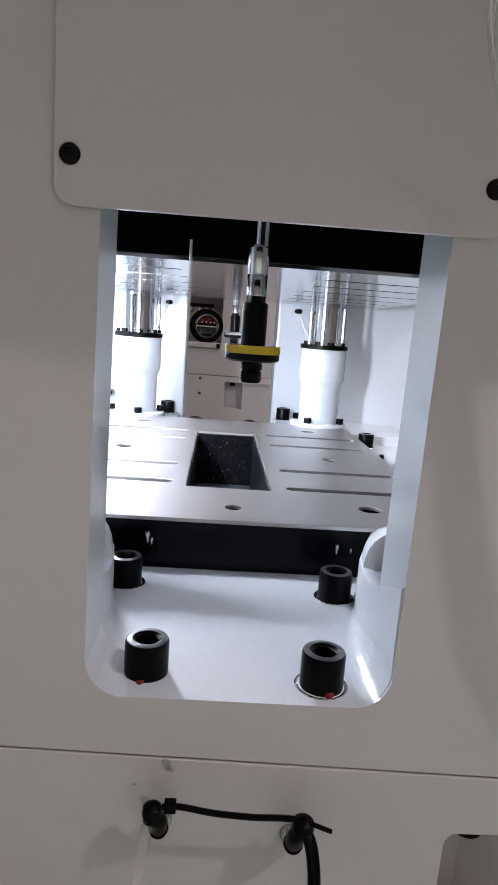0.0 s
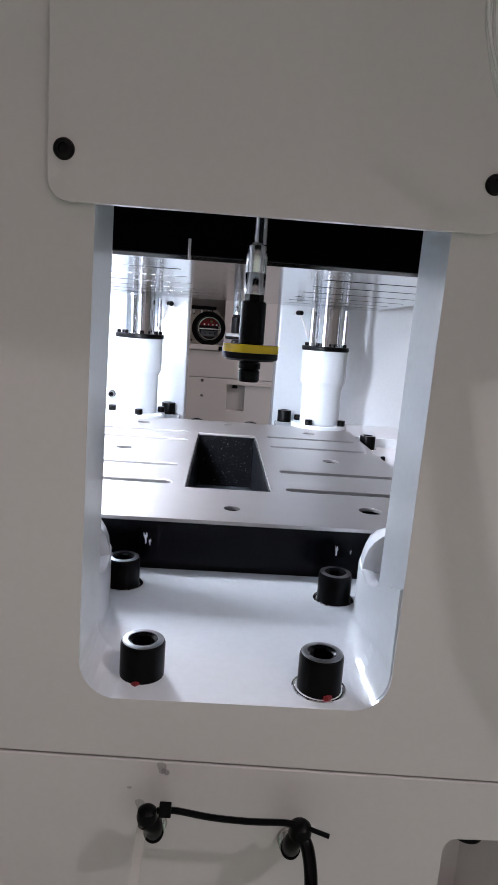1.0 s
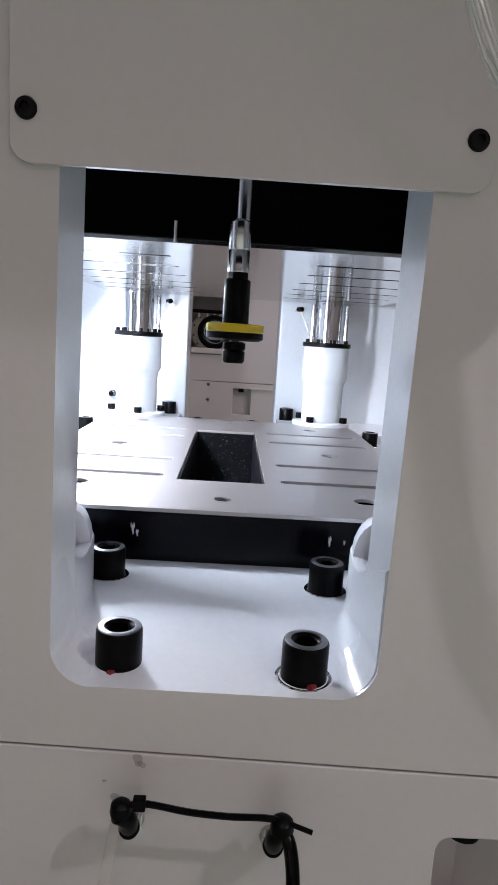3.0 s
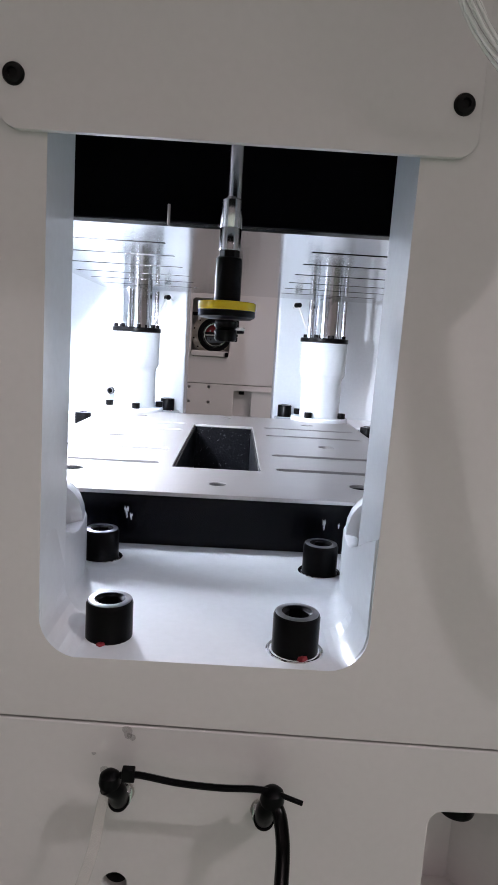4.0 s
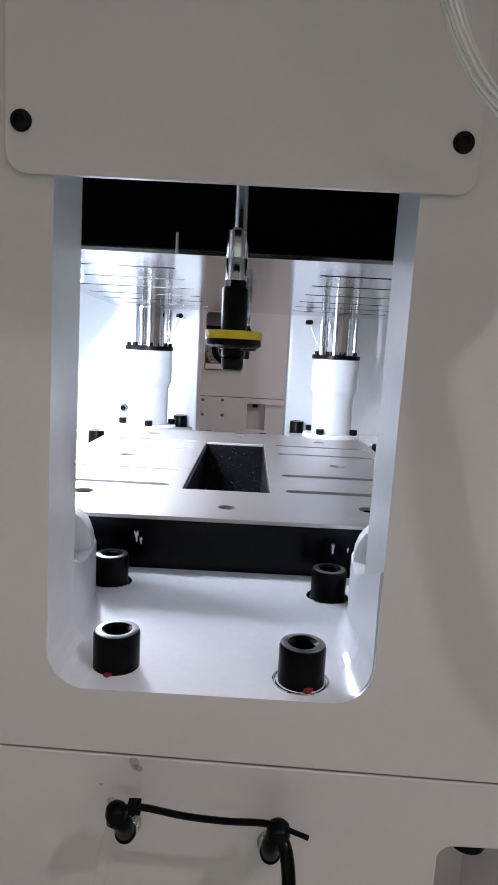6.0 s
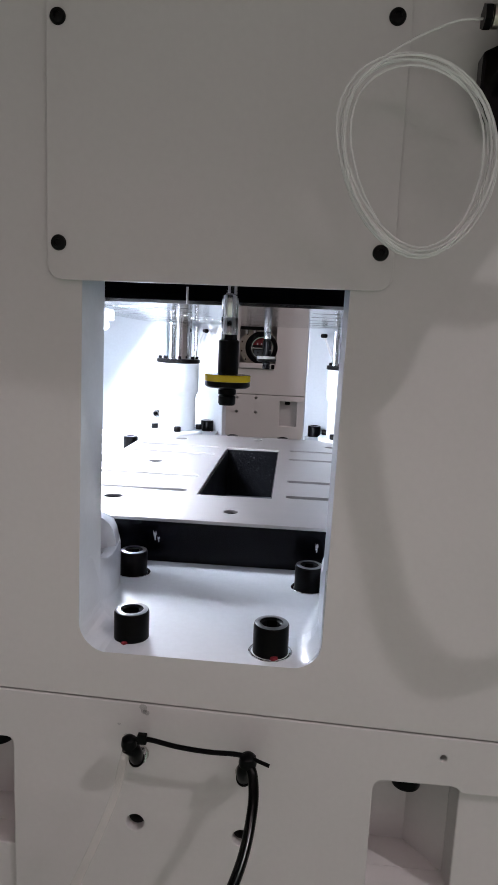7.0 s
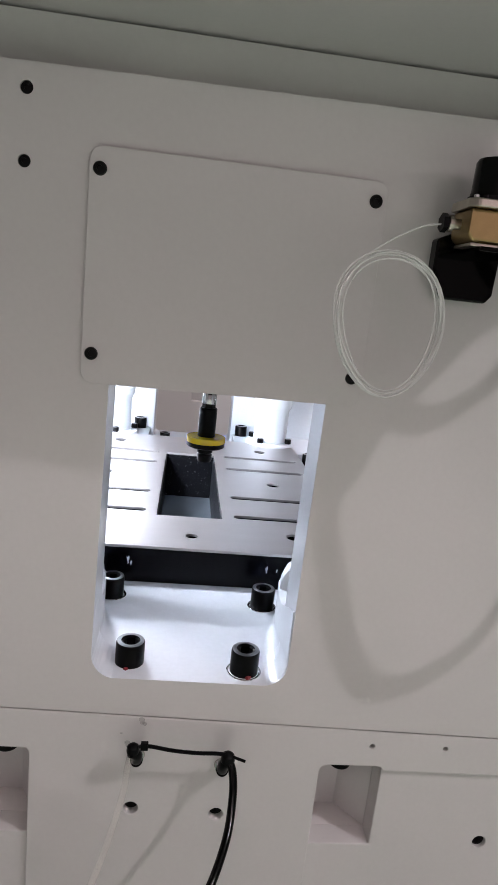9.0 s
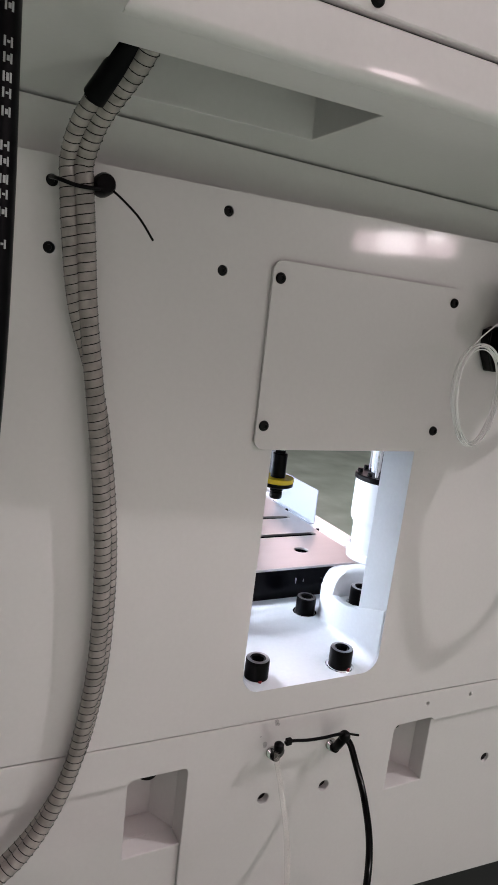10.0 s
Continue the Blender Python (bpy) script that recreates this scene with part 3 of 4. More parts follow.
part("pocket_floor", at_bolster(plate([(-0.1014, 0.5666), (0.0624, 0.5666), (0.0594, 1.2114), (-0.1054, 1.2114)], [], 0.950, 0.9548, "z")), DUSTY, bolster, "dusty grey pocket floor")
for x, z, q in ((-0.148, 1.077, 0.0065), (-0.141, 1.070, 0.004), (0.157, 1.073, 0.006), (0.180, 1.071, 0.003)):
    part("paint_chip", at_bolster(lathe([(0, 0.0), (q, 0.0), (q * 0.7, 0.0008), (0, 0.0006)], 11, pose(x, 0.3622, z, 90, 0, 25) @ Matrix.Diagonal((0.6, 1.4, 1, 1)), shape=lambda i, a: 1 + 0.35 * math.sin(3 * a) + 0.2 * math.sin(5 * a + 2))), BRIGHT, bolster, "bright chip in the black paint")

# ---- press slide ----
slide = thing("press_slide", (0, 0.9, 1.515), "massive black press slide raised above the bolster", "press slide")
part("body", boxed(-0.46, 0.46, -0.50, 0.70, 0.0, 0.30), BLACKP, slide, bevel=0.002)
slots = []
for y in (-0.34, -0.18, 0.0, 0.18, 0.34, 0.50):
    slots += [[(-0.42, y), (-0.13, y), (-0.13, y + 0.016), (-0.42, y + 0.016)], [(0.13, y), (0.42, y), (0.42, y + 0.016), (0.13, y + 0.016)]]
part("die_face", plate([(-0.455, -0.494), (0.455, -0.494), (0.455, 0.694), (-0.455, 0.694)], slots, -0.006, -0.0003, "z"), BRIGHT, slide, "bright lapped steel die face with slots")
for x in (-0.105,):
    part("front_rod", can(0.0022, 0.0, 0.030, 14, pose(x, -0.5035, -0.006)), STEEL, slide, "bright steel guide rod", smooth=True)


# ---- guide columns ----
def guide_column(place, label, low=0.0, foot=0.094):
    t = thing("guide_column", place, label, "guide column", "guide columns at the bolster corners")
    flange = part("foot_flange", can(foot, 0.0, 0.024, 48, edge=0.003), COLD_WHITE, t, smooth=True)
    part("sleeve", lathe([(0, 0.02), (0.0635, 0.02), (0.0655, 0.028), (0.0655, 0.14 - low), (0.067, 0.150 - low), (0.0742, 0.162 - low), (0.0753, 0.17 - low), (0.0753, 0.262 - low), (0.073, 0.266 - low), (0, 0.266 - low)], 48), COLD_WHITE, t, smooth=True)
    seal = part("seal_ring", lathe([(0, 0.266 - low), (0.0745, 0.2662 - low), (0.0785, 0.268 - low), (0.0785, 0.279 - low), (0.0765, 0.281 - low), (0.05, 0.281 - low), (0, 0.281 - low)], 48), OXIDE, t, "black seal retaining ring", smooth=True)
    for k in range(8):
        a = 2 * math.pi * (k + 0.3) / 8
        part("ring_screw", can(0.0068, 0.281 - low, 0.291 - low, 14, pose(0.0665 * math.cos(a), 0.0665 * math.sin(a), 0), edge=0.001), OXIDE, seal, smooth=True)
    for k in range(4):
        a = 2 * math.pi * k / 4 + radians(-123)
        part("foot_screw", can(0.0125 if foot > 0.09 else 0.006, 0.024, 0.042, 18, pose((foot - 0.013) * math.cos(a), (foot - 0.013) * math.sin(a), 0), edge=0.0015), OXIDE, flange, smooth=True)
    part("guide_rod", can(0.047, 0.27 - low, 0.41 + 0.18 * (low > 0), 48), CHROME, t, "polished chrome guide rod", smooth=True)
    for q in (-0.054, 0.054):
        part("tie_rod", can(0.007, 0.28 - low, 0.40, 14, pose(q, -0.03, 0)), CHROME, t, smooth=True)
    return t


COL = "white enamelled guide column with black ring and chrome rod"
first = guide_column((0.288, 1.500, 1.0983), COL)
copy_thing(first, pose(-0.327, 1.500, 1.0983, 0, 0, 45))
short = guide_column((0.343, 0.292, 1.1512), COL, 0.055, 0.0735)
copy_thing(short, pose(-0.360, 0.292, 1.1512))
for x, y in ((0.195, 1.52), (-0.235, 1.53)):
    t = thing("oil_line", (x, y, 1.38), "thin clear lubrication line with a small black elbow", "oil line", "oil lines beside the columns")
    d = 1 if x > 0 else -1
    part("tube", sweep(smooth_path([(0.0, 0.155, 0.105), (0, 0.06, 0.108), (0.002 * d, 0.0, 0.10), (0.03 * d, -0.03, 0.03), (0.045 * d, -0.045, 0.0)]), 0.004, 8), CLEAR, t, smooth=True)
    part("elbow", can(0.008, -0.012, 0.012, 12, pose(0, -0.002, 0.103, 90, 0, 30), edge=0.001), OXIDE, t, smooth=True)


# ---- hanging rods with yellow discs ----
def stop_rod(place, label, disc):
    t = thing("stop_rod", place, label, "stop rod", "hanging stop rods")
    part("rod", can(0.0095, 0.15, 0.637, 20, pose(0.003, 0, 0)), BRIGHT, t, "bright steel rod", smooth=True)
    part("barrel", lathe([(0, 0.092), (0.0133, 0.092), (0.0135, 0.093), (0.0135, 0.118), (0.0128, 0.119), (0.0135, 0.120), (0.0135, 0.152), (0.0095, 0.156), (0, 0.156)], 28), BRIGHT, t, "polished barrel", smooth=True)
    part("hex_nut", lathe([(0, 0.084), (0.0125, 0.084), (0.0125, 0.092), (0.009, 0.0945), (0, 0.0945)], 6), RUBBER, t)
    part("sleeve", can(0.0165, 0.028, 0.084, 32, edge=0.002), RUBBER, t, "matt black sleeve", smooth=True)
    part("disc", lathe([(0.0166, 0.0185), (0.0360, 0.0185), (0.0368, 0.0195), (0.0368, 0.0280), (0.0358, 0.029), (0.0166, 0.029)], 40), disc, t, "urethane buffer disc", smooth=True)
    part("black_disc", lathe([(0, 0.008), (0.031, 0.008), (0.0355, 0.0105), (0.0362, 0.0120), (0.0362, 0.0178), (0.0355, 0.0183), (0, 0.0183)], 40), RUBBER, t, smooth=True)
    part("end_nut", lathe([(0, -0.020), (0.012, -0.020), (0.014, -0.017), (0.014, -0.006), (0.012, -0.004), (0.0145, -0.002), (0.0145, 0.005), (0.011, 0.007), (0, 0.007)], 24), RUBBER, t, smooth=True)
    return t


stop_rod((-0.008, 0.237, 1.362), "hanging chrome rod with black sleeve and yellow disc", YELLOW)
stop_rod((-0.012, 1.60, 1.372), "hanging chrome rod with black sleeve and pale disc", MILKY)

# ---- work lamps inside the press ----
for p, rz in (((-0.590, 1.29, 1.652), 0), ((-0.315, 0.45, 1.468), 0)):
    t = thing("work_lamp", p, "cold white tubular machine lamp inside the press", "lamp", "work lamps")
    k = 1.0 if p[1] > 1 else 0.8
    part("housing", boxed(-0.02, 0.02, -0.17 * k, 0.17 * k, 0.010, 0.035), COLD_WHITE, t, bevel=0.004)
    part("diffuser", can(0.010, -0.16 * k, 0.16 * k, 16, pose(0, 0, 0, 90, 0, 0)), LAMPGLOW, t, "glowing diffuser tube", smooth=True)

# ---- small bracket on the side ledge ----
t = thing("side_guard", (0.432, 0.85, 1.0922), "small upright blue-white sheet metal guard on the side ledge", "guard")
part("sheet", plate([(-0.13, 0.0), (0.13, 0.0), (0.13, 0.115), (-0.13, 0.115)], [], -0.002, 0.002), PANEL, t, bevel=0.001)
t.rotation_euler = (0, 0, radians(90))
part("foot", boxed(-0.13, 0.13, 0.002, 0.018, 0.0, 0.003), PANEL, t)


# ---- pipework on the bed front ----
def push_fitting(place, label, elbow):
    t = thing("push_fitting", place, label, "fitting", "push-in fittings on the bed front")
    part("thread", lathe([(0.0095, -0.012), (0.0095, 0.001), (0.0112, 0.0022), (0.0098, 0.0036), (0.0112, 0.0050), (0.0098, 0.0064), (0.0112, 0.0078), (0.0098, 0.0092), (0.0112, 0.0106), (0.0095, 0.0118), (0, 0.0118)], 20, pose(0, 0, 0, 90, 0, 0)), CHROME, t, "bright thread", smooth=True)
    part("body", sweep(smooth_path([(0, -0.010, 0.0), (0, -0.020, 0.008), (0.0, -0.030, 0.024), elbow], 6), 0.0092, 16), RUBBER, t, "black plastic elbow", smooth=True)
    part("washer", lathe([(0.009, 0.0002), (0.0126, 0.0002), (0.0130, 0.0008), (0.0128, 0.0016), (0.009, 0.0018)], 24, pose(0, 0, 0, 90, 0, 0)), MILKY, t, "milky plastic washer", smooth=True)
    part("collar", lathe([(0, 0.0), (0.0098, 0), (0.0104, 0.002), (0.0104, 0.009), (0, 0.010)], 20, pose(0, -0.011, 0.000, 62, 0, 0)), RUBBER, t, smooth=True)
    return t


push_fitting((-0.083, 0.0, 0.886), "black elbow push-in fitting with a clear tube", (-0.008, -0.036, 0.034))
push_fitting((0.061, 0.0, 0.872), "black elbow push-in fitting with a black tube", (0.006, -0.036, 0.040))
t = thing("pneumatic_tube", (0.066, -0.036, 0.912), "black pneumatic tube curving down from a fitting", "tube")
p = smooth_path([(0.0, 0.0, 0.0), (0.008, -0.012, -0.012), (0.010, -0.035, -0.04), (0.0, -0.085, -0.075), (-0.030, -0.15, -0.108), (-0.076, -0.209, -0.142), (-0.14, -0.27, -0.20), (-0.21, -0.33, -0.28)], 8)
part("tube_wall", sweep(p, 0.0067, 14), GLOSSB, t, smooth=True)
part("fitting_cap", lathe([(0, -0.004), (0.0110, -0.004), (0.0118, 0.0), (0.0105, 0.008), (0.006, 0.012), (0, 0.013)], 20, pose(0, 0, 0)), RUBBER, t, smooth=True)
t = thing("pneumatic_tube", (-0.091, -0.034, 0.918), "milky clear pneumatic tube curving down from a fitting", "tube")
p = smooth_path([(0.0, 0.0, 0.002), (-0.004, -0.010, -0.02), (-0.008, -0.04, -0.05), (-0.030, -0.115, -0.10), (-0.07, -0.20, -0.165), (-0.105, -0.27, -0.225), (-0.14, -0.33, -0.30)], 8)
part("tube_wall", sweep(p, 0.0056, 14), FOGGED, t, smooth=True)
part("fitting_cap", lathe([(0, -0.004), (0.0098, -0.004), (0.0106, 0.0), (0.0095, 0.007), (0.005, 0.011), (0, 0.012)], 20, pose(0.002, 0, 0.004)), RUBBER, t, smooth=True)
t = thing("cable_tie", (-0.075, -0.038, 0.932), "black cable tie strung between two fittings", "cable tie")
part("strap", sweep(smooth_path([(-0.004, 0, 0.0), (0.014, 0.0, 0.001), (0.05, 0.002, -0.007), (0.09, 0.003, -0.011), (0.122, 0.002, -0.010), (0.142, 0.0, -0.011), (0.155, -0.004, -0.013), (0.169, -0.007, -0.016)], 6), 0.0030, 8, radius=lambda i: 0.0032 if i < 30 else 0.0024), RUBBER, t, smooth=True)
part("tie_head", boxed(-0.002, 0.010, -0.004, 0.004, -0.005, 0.008), RUBBER, t, bevel=0.001)
t = thing("clear_hose", (-0.30, -0.12, 0.60), "milky clear hose hanging past the bed front", "hose")
part("hose_wall", sweep(smooth_path([(-0.22, 0.02, 0.185), (-0.10, 0.0, 0.158), (-0.012, -0.01, 0.119), (0.040, -0.01, 0.076), (0.073, -0.012, 0.005), (0.083, -0.015, -0.09)], 8), 0.0160, 18), CLOUDED, t, smooth=True)

# ---- wire-wound hoses ----
t = thing("wire_wound_hose", (-0.52, -0.04, 1.877), "clear hose wound with steel wire hanging down the front wall", "hose")
hp = [(0.05, -0.16, 0.17), (0.035, -0.115, 0.125), (0.008, -0.045, 0.075), (-0.002, -0.005, 0.03), (0.0, 0.0, 0.0), (0.008, 0.006, -0.068), (0.018, 0.012, -0.165), (0.036, 0.016, -0.284), (0.053, 0.018, -0.411), (0.065, 0.018, -0.547), (0.067, 0.018, -0.691), (0.058, 0.018, -0.799), (0.034, 0.016, -0.918), (-0.012, 0.008, -1.012), (-0.07, 0.0, -1.068), (-0.16, -0.01, -1.10), (-0.3, -0.02, -1.12)]
path = smooth_path(hp, 10)
part("hose_wall", sweep(path, 0.0136, 18), SMOKED, t, smooth=True)
part("wire_coil", sweep(helix_on(path, 0.0139, 0.0125, 12), 0.0007, 5), OXIDE, t, "dark steel wire spiral", smooth=True)
t = thing("wire_wound_hose", (-0.545, -0.03, 1.877), "second clear wire-wound hose tied beside the first", "hose")
hp2 = [(0.055, -0.15, 0.16), (0.037, -0.11, 0.12), (0.010, -0.05, 0.07), (0.003, -0.012, 0.03), (0.005, -0.006, 0.0), (0.012, 0.0, -0.07), (0.028, 0.010, -0.165), (0.066, 0.0175, -0.284), (0.090, 0.0185, -0.411), (0.104, 0.0185, -0.547), (0.105, 0.0185, -0.691), (0.095, 0.0185, -0.799), (0.066, 0.0175, -0.918), (0.0, 0.015, -1.03), (-0.1, 0.0, -1.11)]
path2 = smooth_path(hp2, 10)
part("hose_wall", sweep(path2, 0.0112, 16), SMOKED, t, smooth=True)
part("end_sleeve", sweep(path2[:17], 0.0150, 16), RUBBER, t, "black sleeve over the hose end", smooth=True)
part("wire_coil", sweep(helix_on(path2, 0.0114, 0.0125, 12), 0.0007, 5), OXIDE, t, "steel wire spiral", smooth=True)
t = thing("cable_tie", (-0.52, -0.04, 1.877), "black cable tie holding two hoses to a clip", "cable tie")
part("strap", sweep(smooth_path([(-0.042, 0.012, 0.003), (-0.035, -0.012, -0.002), (-0.012, -0.018, -0.007), (0.012, -0.018, -0.006), (0.03, -0.012, 0.0)], 6), 0.0028, 8), RUBBER, t, smooth=True)
part("clip", lathe([(0, -0.006), (0.012, -0.006), (0.015, -0.002), (0.015, 0.022), (0.012, 0.03), (0, 0.03)], 16, pose(0.026, 0.012, 0.003, 90, 0, 0)), RUBBER, t, "black screw-on clip", smooth=True)
part("tail", sweep(smooth_path([(0.03, -0.012, 0.0), (0.05, -0.016, -0.014), (0.074, -0.018, -0.034), (0.096, -0.016, -0.060)], 6), 0.0016, 6), RUBBER, t, smooth=True)

# ---- black hydraulic hose with worn print ----
t = thing("hydraulic_hose", (-0.649, -0.36, 1.90), "thick black rubber hydraulic hose with worn white print", "hose")
path = smooth_path([(0.0, 0.0, 0.0995), (0.0, 0, 0.05), (0.0, 0, 0.0), (0.0, 0, -0.12), (-0.004, 0, -0.28), (-0.02, 0.0, -0.5), (-0.05, 0.01, -0.8)], 10)
wall = part("hose_wall", sweep(path, 0.014, 20), RUBBER, t, smooth=True)
for k in range(19):
    dz = 0.085 - 0.0125 * k
    if k % 6 == 5:
        continue
    for phi, w, h in ((-64, 0.0016, 0.0072), (-74, 0.0022, 0.0018 + 0.002 * (k % 3)), (-86, 0.0016, 0.0072)):
        part("print_bar", boxed(-w / 2, w / 2, -0.0002, 0.0004, -h / 2, h / 2), INK, wall, "worn white print").matrix_local = pose(0.0141 * math.cos(radians(phi)), 0.0141 * math.sin(radians(phi)), dz + (k % 2) * 0.001, 0, 0, phi + 90)

# ---- air regulator with hose ----
reg = thing("air_regulator", (0.330, 0.0, 1.78), "brass air regulator with black knob on a black bracket", "regulator")
part("bracket", plate([(-0.049, -0.022), (-0.049, -0.063), (-0.028, -0.103), (0.035, -0.103), (0.044, -0.092), (0.046, -0.030), (0.020, -0.014), (-0.032, -0.014)], [], -0.026, -0.001), GLOSSB, reg, "black angular bracket", bevel=0.003)
part("arm", plate([(-0.018, -0.10), (0.026, -0.10), (0.062, -0.03), (0.062, -0.004), (-0.018, -0.004)], [], -0.0405, -0.0345, "z"), GLOSSB, reg, "black bracket arm", bevel=0.001)
reg_body = part("body", plate([(-0.036, -0.022), (-0.028, -0.030), (0.026, -0.030), (0.034, -0.022), (0.034, 0.012), (-0.036, 0.012)], [], -0.095, -0.035), BRASS, reg, "darkened brass regulator body", bevel=0.004, segs=3)
flange = part("cap_flange", plate([(-0.041, -0.094), (-0.031, -0.104), (0.031, -0.104), (0.041, -0.094), (0.041, -0.036), (0.031, -0.026), (-0.031, -0.026), (-0.041, -0.036)], [], 0.012, 0.0235, "z"), NICKEL, reg, "dull nickel cap flange", bevel=0.002)
for x in (-0.033, 0.033):
    for y in (-0.096, -0.034):
        part("flange_screw", can(0.0042, 0.0235, 0.0275, 12, pose(x, y, 0), edge=0.0008), CHROME, flange, smooth=True)
part("base_flange", plate([(-0.030, -0.092), (0.030, -0.092), (0.030, -0.038), (-0.030, -0.038)], [], -0.0345, -0.0303, "z"), NICKEL, reg, "dull nickel base flange", bevel=0.001)
knob = part("knob", lathe([(0, 0.0236), (0.0285, 0.0236), (0.0285, 0.034), (0.0275, 0.036), (0.0268, 0.073), (0.0245, 0.0775), (0.019, 0.079), (0.0, 0.079)], 40, pose(0, -0.065, 0)), GLOSSB, reg, "glossy black adjusting knob", smooth=True)
part("lock_ring", lathe([(0.0286, 0.0237), (0.0310, 0.0237), (0.0310, 0.030), (0.0286, 0.031)], 40, pose(0, -0.065, 0)), GLOSSB, knob, smooth=True)
part("spindle", can(0.008, -0.036, -0.028, 16, pose(0, -0.06, 0)), CHROME, reg, smooth=True)
part("plug", lathe([(0, 0.0), (0.007, 0.0), (0.007, 0.010), (0.011, 0.011), (0.011, 0.017), (0.008, 0.018), (0.008, 0.024), (0, 0.024)], 16, pose(-0.036, -0.062, -0.006, 0, -90, 0)), NICKEL, reg_body, "tarnished nickel plug", smooth=True)
part("plug_nut", lathe([(0, 0.0), (0.0125, 0.0), (0.0125, 0.007), (0, 0.007)], 6, pose(-0.055, -0.062, -0.006, 0, -90, 0)), OXIDE, reg_body, "dark hexagon nut")
part("outlet", lathe([(0, 0.0), (0.0105, 0.0), (0.0105, 0.008), (0.006, 0.009), (0.006, 0.020), (0.0085, 0.021), (0.0085, 0.027), (0.0055, 0.028), (0.0055, 0.034), (0.0125, 0.036), (0.0125, 0.052), (0.0095, 0.054), (0.0095, 0.07), (0, 0.07)], 14, pose(0.034, -0.062, -0.004, 0, 90, 0)), BRASS, reg_body, "brass outlet nipple", smooth=True)
t = thing("corrugated_hose", (0.345, -0.105, 1.812), "black corrugated hose looping away from the regulator", "hose")
path = smooth_path([(-0.006, 0.03, 0.004), (0.0, 0.0, 0.0), (0.024, -0.012, -0.030), (0.062, -0.02, -0.085), (0.115, -0.06, -0.09), (0.165, -0.09, -0.01), (0.209, -0.095, 0.07), (0.269, -0.095, 0.072),
                    (0.335, -0.095, 0.115), (0.389, -0.095, 0.188), (0.46, -0.095, 0.235), (0.52, -0.095, 0.19), (0.515, -0.095, 0.06), (0.469, -0.095, -0.030), (0.445, -0.095, -0.180), (0.375, -0.095, -0.300),
                    (0.271, -0.095, -0.362), (0.206, -0.095, -0.315), (0.166, -0.095, -0.204), (0.150, -0.108, -0.019), (0.172, -0.120, 0.06), (0.225, -0.122, 0.14), (0.31, -0.122, 0.22), (0.45, -0.122, 0.32), (0.70, -0.122, 0.45)], 26)
part("corrugations", sweep(path, 0.011, 12, radius=lambda i: 0.0118 if i % 2 else 0.0102), RUBBER, t, smooth=True)

# ---- coil of clear tube ----
t = thing("tube_coil", (0.213, -0.083, 1.633), "loose coil of thin clear plastic tube hung on the front wall", "tube coil")
pts, turns = [], 8
for k in range(turns * 40 + 1):
    a = 2 * math.pi * k / 40
    w = 0.0052 * math.sin(k * 0.047) + 0.0030 * math.sin(k * 0.173 + 1) + 0.0016 * math.sin(k * 0.411)
    rx, rz = 0.0775 + w, 0.0930 + 0.004 * math.sin(k * 0.091 + 2) + 0.5 * w
    u = math.cos(a) * rx + 0.006 * math.sin(2 * a)
    v = math.sin(a) * rz
    pts.append(Vector((u - 0.10 * v * 0.6, 0.3 * u + 0.004 * math.sin(k * 0.11) - 0.0055 * (k / (turns * 40) - 0.5) * 2, v)))
tail = smooth_path([(-0.045, -0.012, 0.088), (-0.02, -0.004, 0.106), (0.0, 0.002, 0.118), (0.03, 0.012, 0.133), (0.056, 0.021, 0.139)], 8)
part("tube_winding", sweep(pts, 0.0013, 8), CLEAR, t, smooth=True)
part("tube_tail", sweep(tail, 0.0013, 8), CLEAR, t, smooth=True)

# ---- neighbouring press seen through the rear window ----
far = thing("far_press", (0, 4.45, 0), "grey-white press standing behind, with an open gear housing", "machine")
part("face", plate([(-1.4, 1.034), (1.4, 1.034), (1.4, 2.6), (-1.4, 2.6)], [round_rect(-0.378, -0.072, 1.245, 1.70, 0.03, 4)], 0.0, 0.08), PAINT, far, bevel=0.004)
lower_face = part("lower_face", plate([(-1.4, 0.0), (1.4, 0.0), (1.4, 1.030), (-1.4, 1.030)], [round_rect(-0.02, 0.125, 0.775, 0.985, 0.008, 3)] + [ring_pts(x, z, 0.011) for x, z in ((-0.38, 1.0), (-0.221, 1.005), (-0.38, 0.882), (-0.221, 0.882))], 0.0, 0.08), PAINT, far, bevel=0.004)
part("raised_rim", plate([(0.125, 0.985), (0.5, 0.985), (0.5, 0.995), (0.125, 0.995)], [], -0.012, 0.0), PAINT, far)
part("backing", boxed(-1.4, 1.4, 0.085, 0.9, 0.0, 1.2), PAINT, far)
part("backing_high", boxed(-1.4, 1.4, 0.30, 0.9, 1.2, 2.6), PAINT, far)
part("pocket_bolt", can(0.022, -0.03, 0.0, 20, pose(0.045, 0.05, 0.985)), OXIDE, lower_face, smooth=True)
GX, GZ = -0.205, 1.42
gear = part("gear_flange", lathe([(0.10, 0.0), (0.158, 0.0), (0.163, 0.006), (0.163, 0.05), (0.10, 0.05), (0.10, 0.0)], 48, pose(GX - 0.012, 0.11, GZ, 90, 0, 0)), NICKEL, far, "bright machined flange", smooth=True)
for k in range(12):
    a = 2 * math.pi * (k + 0.4) / 12
    part("flange_bolt", can(0.007, 0.05, 0.058, 10, pose(GX - 0.012 + 0.148 * math.cos(a), 0.11, GZ + 0.148 * math.sin(a), 90, 0, 0), edge=0.001), OXIDE, gear, smooth=True)
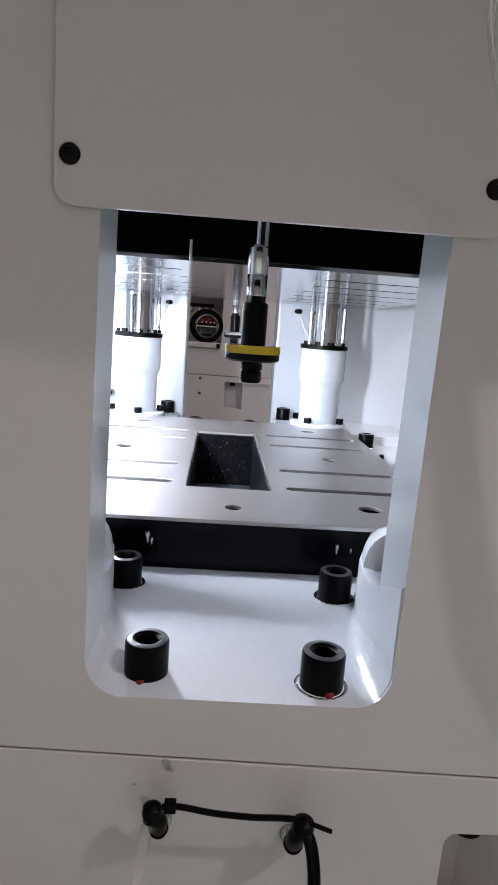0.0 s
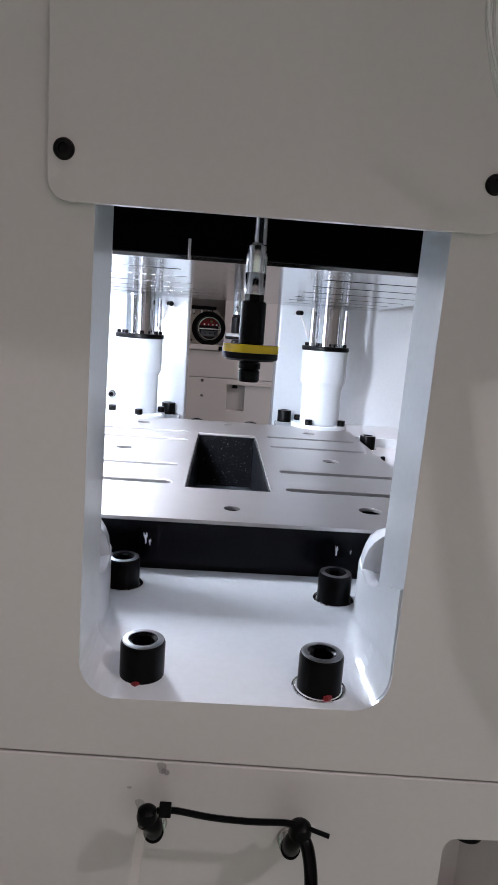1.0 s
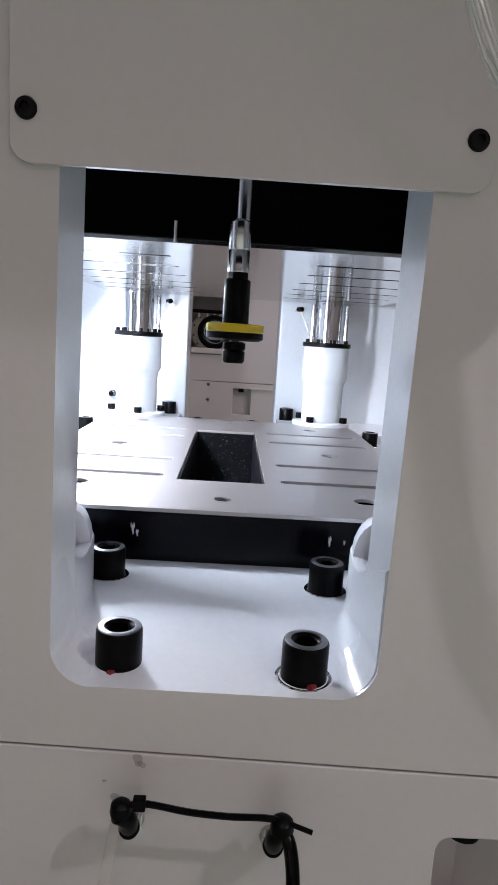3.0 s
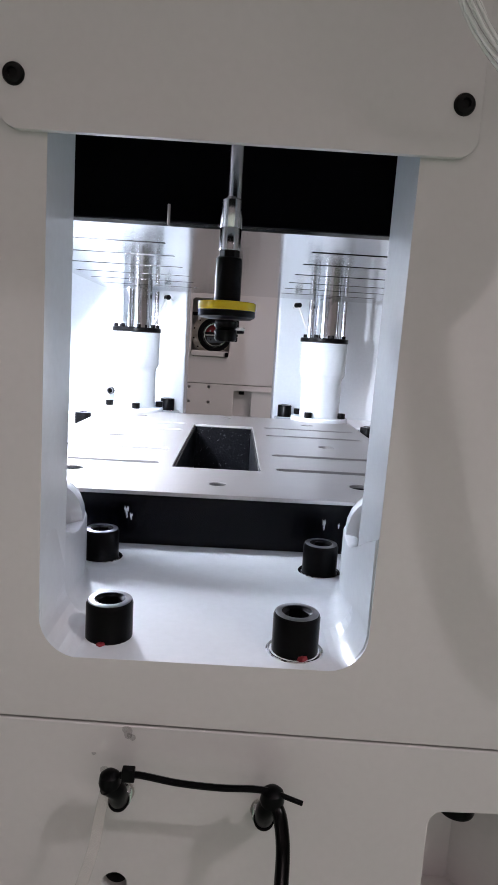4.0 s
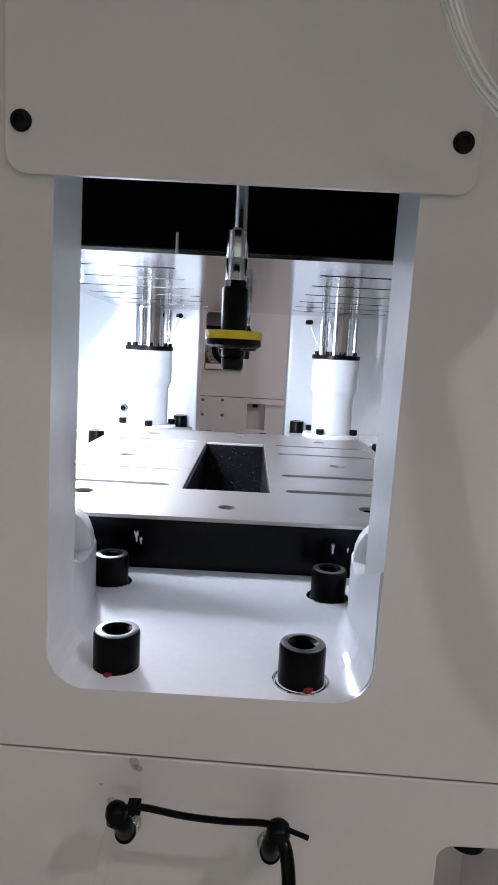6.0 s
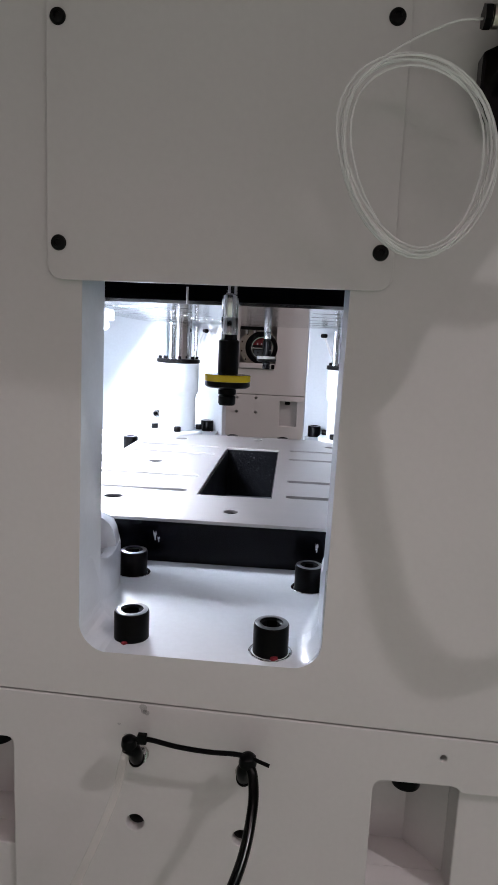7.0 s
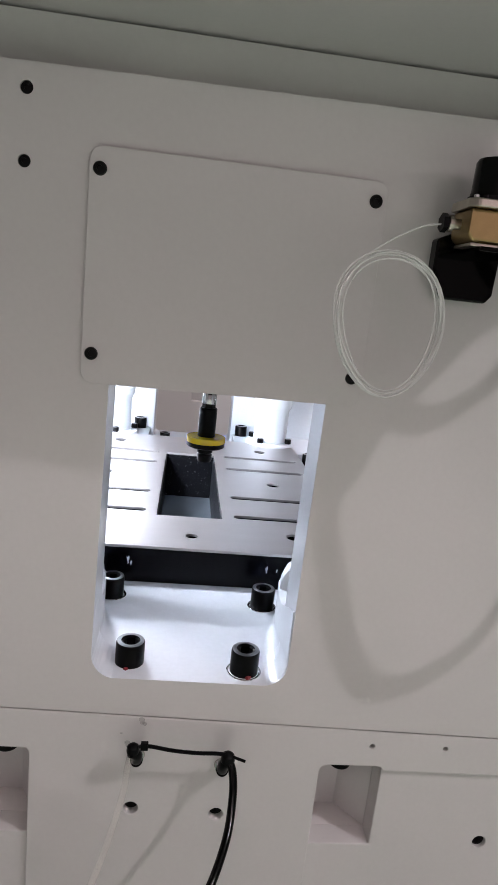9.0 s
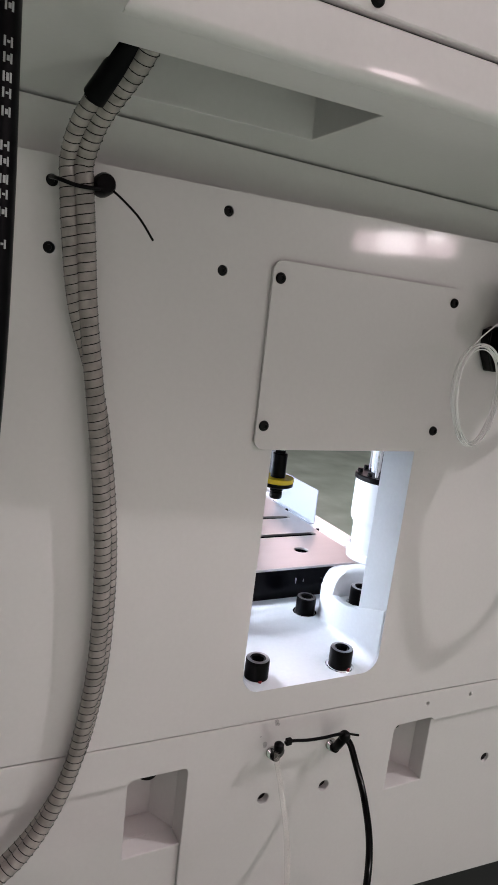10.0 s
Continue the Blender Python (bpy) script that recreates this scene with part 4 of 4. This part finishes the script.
part("gear_ring", lathe([(0.098, 0.0), (0.128, 0.0), (0.134, 0.008), (0.134, 0.10), (0.128, 0.105), (0.100, 0.105), (0.098, 0.10), (0.098, 0.0)], 48, pose(GX + 0.012, 0.10, GZ, 90, 0, 0)), OXIDE, gear, "black gear ring", smooth=True)
part("bore_ring", lathe([(0.084, 0.0), (0.097, 0.0), (0.097, 0.092), (0.091, 0.096), (0.084, 0.092), (0.084, 0.0)], 48, pose(GX + 0.018, 0.10, GZ, 90, 0, 0)), CHROME, gear, "bright bore ring", smooth=True)
# Near-black disc added as the shade at the back of the bore.
part("bore_back", can(0.0838, 0.0, 0.012, 40, pose(GX + 0.018, 0.10, GZ, 90, 0, 0)), CAVITY_SHADE, gear)
half = [(GX + 0.018 + 0.082 * math.cos(radians(a)), GZ + 0.082 * math.sin(radians(a))) for a in range(15, 166, 10)]
red_plate = part("red_guard", plate(half, [ring_pts(GX + 0.03, GZ + 0.055, 0.013)], 0.055, 0.085), RED, far, "red guard plate", bevel=0.002)
part("guard_bolt", can(0.010, 0.0, 0.016, 6, pose(GX + 0.03, 0.07, GZ + 0.055, 90, 0, 0)), BRASS, red_plate)
for x in (-0.045, -0.012, 0.022, 0.052):
    part("guard_bolt", can(0.007, 0.0, 0.012, 8, pose(GX + 0.02 + x, 0.056, GZ + 0.030, 90, 0, 0)), CHROME, red_plate)
part("cross_bar", can(0.0075, -0.082, 0.082, 14, pose(GX + 0.018, 0.02, GZ - 0.004, 0, 90, 0)), CHROME, gear, "bright cross bar", smooth=True)
part("jaw", plate([(GX - 0.05, GZ - 0.062), (GX + 0.085, GZ - 0.062), (GX + 0.085, GZ - 0.018), (GX - 0.05, GZ - 0.018)], [ring_pts(GX + x, GZ - 0.04, 0.007, 10) for x in (-0.02, 0.02, 0.06)], 0.05, 0.08), DUSTY, gear, bevel=0.003)
clamp = part("clamp_bar", boxed(-0.372, -0.14, 0.0, 0.05, 1.565, 1.592), OXIDE, far, "black clamp bar with bright bolts", bevel=0.004)
for x in (-0.32, -0.255, -0.20):
    part("clamp_bolt", can(0.014, 0.0, 0.035, 12, pose(x, 0.02, 1.53), edge=0.002), CHROME, clamp, smooth=True)
part("lower_flange", boxed(-0.374, -0.076, -0.015, 0.06, 1.249, 1.292), PAINT, far, bevel=0.006)
part("flange_stop", boxed(-0.105, -0.077, -0.022, -0.016, 1.250, 1.285), OXIDE, far, "black stop block", bevel=0.003)
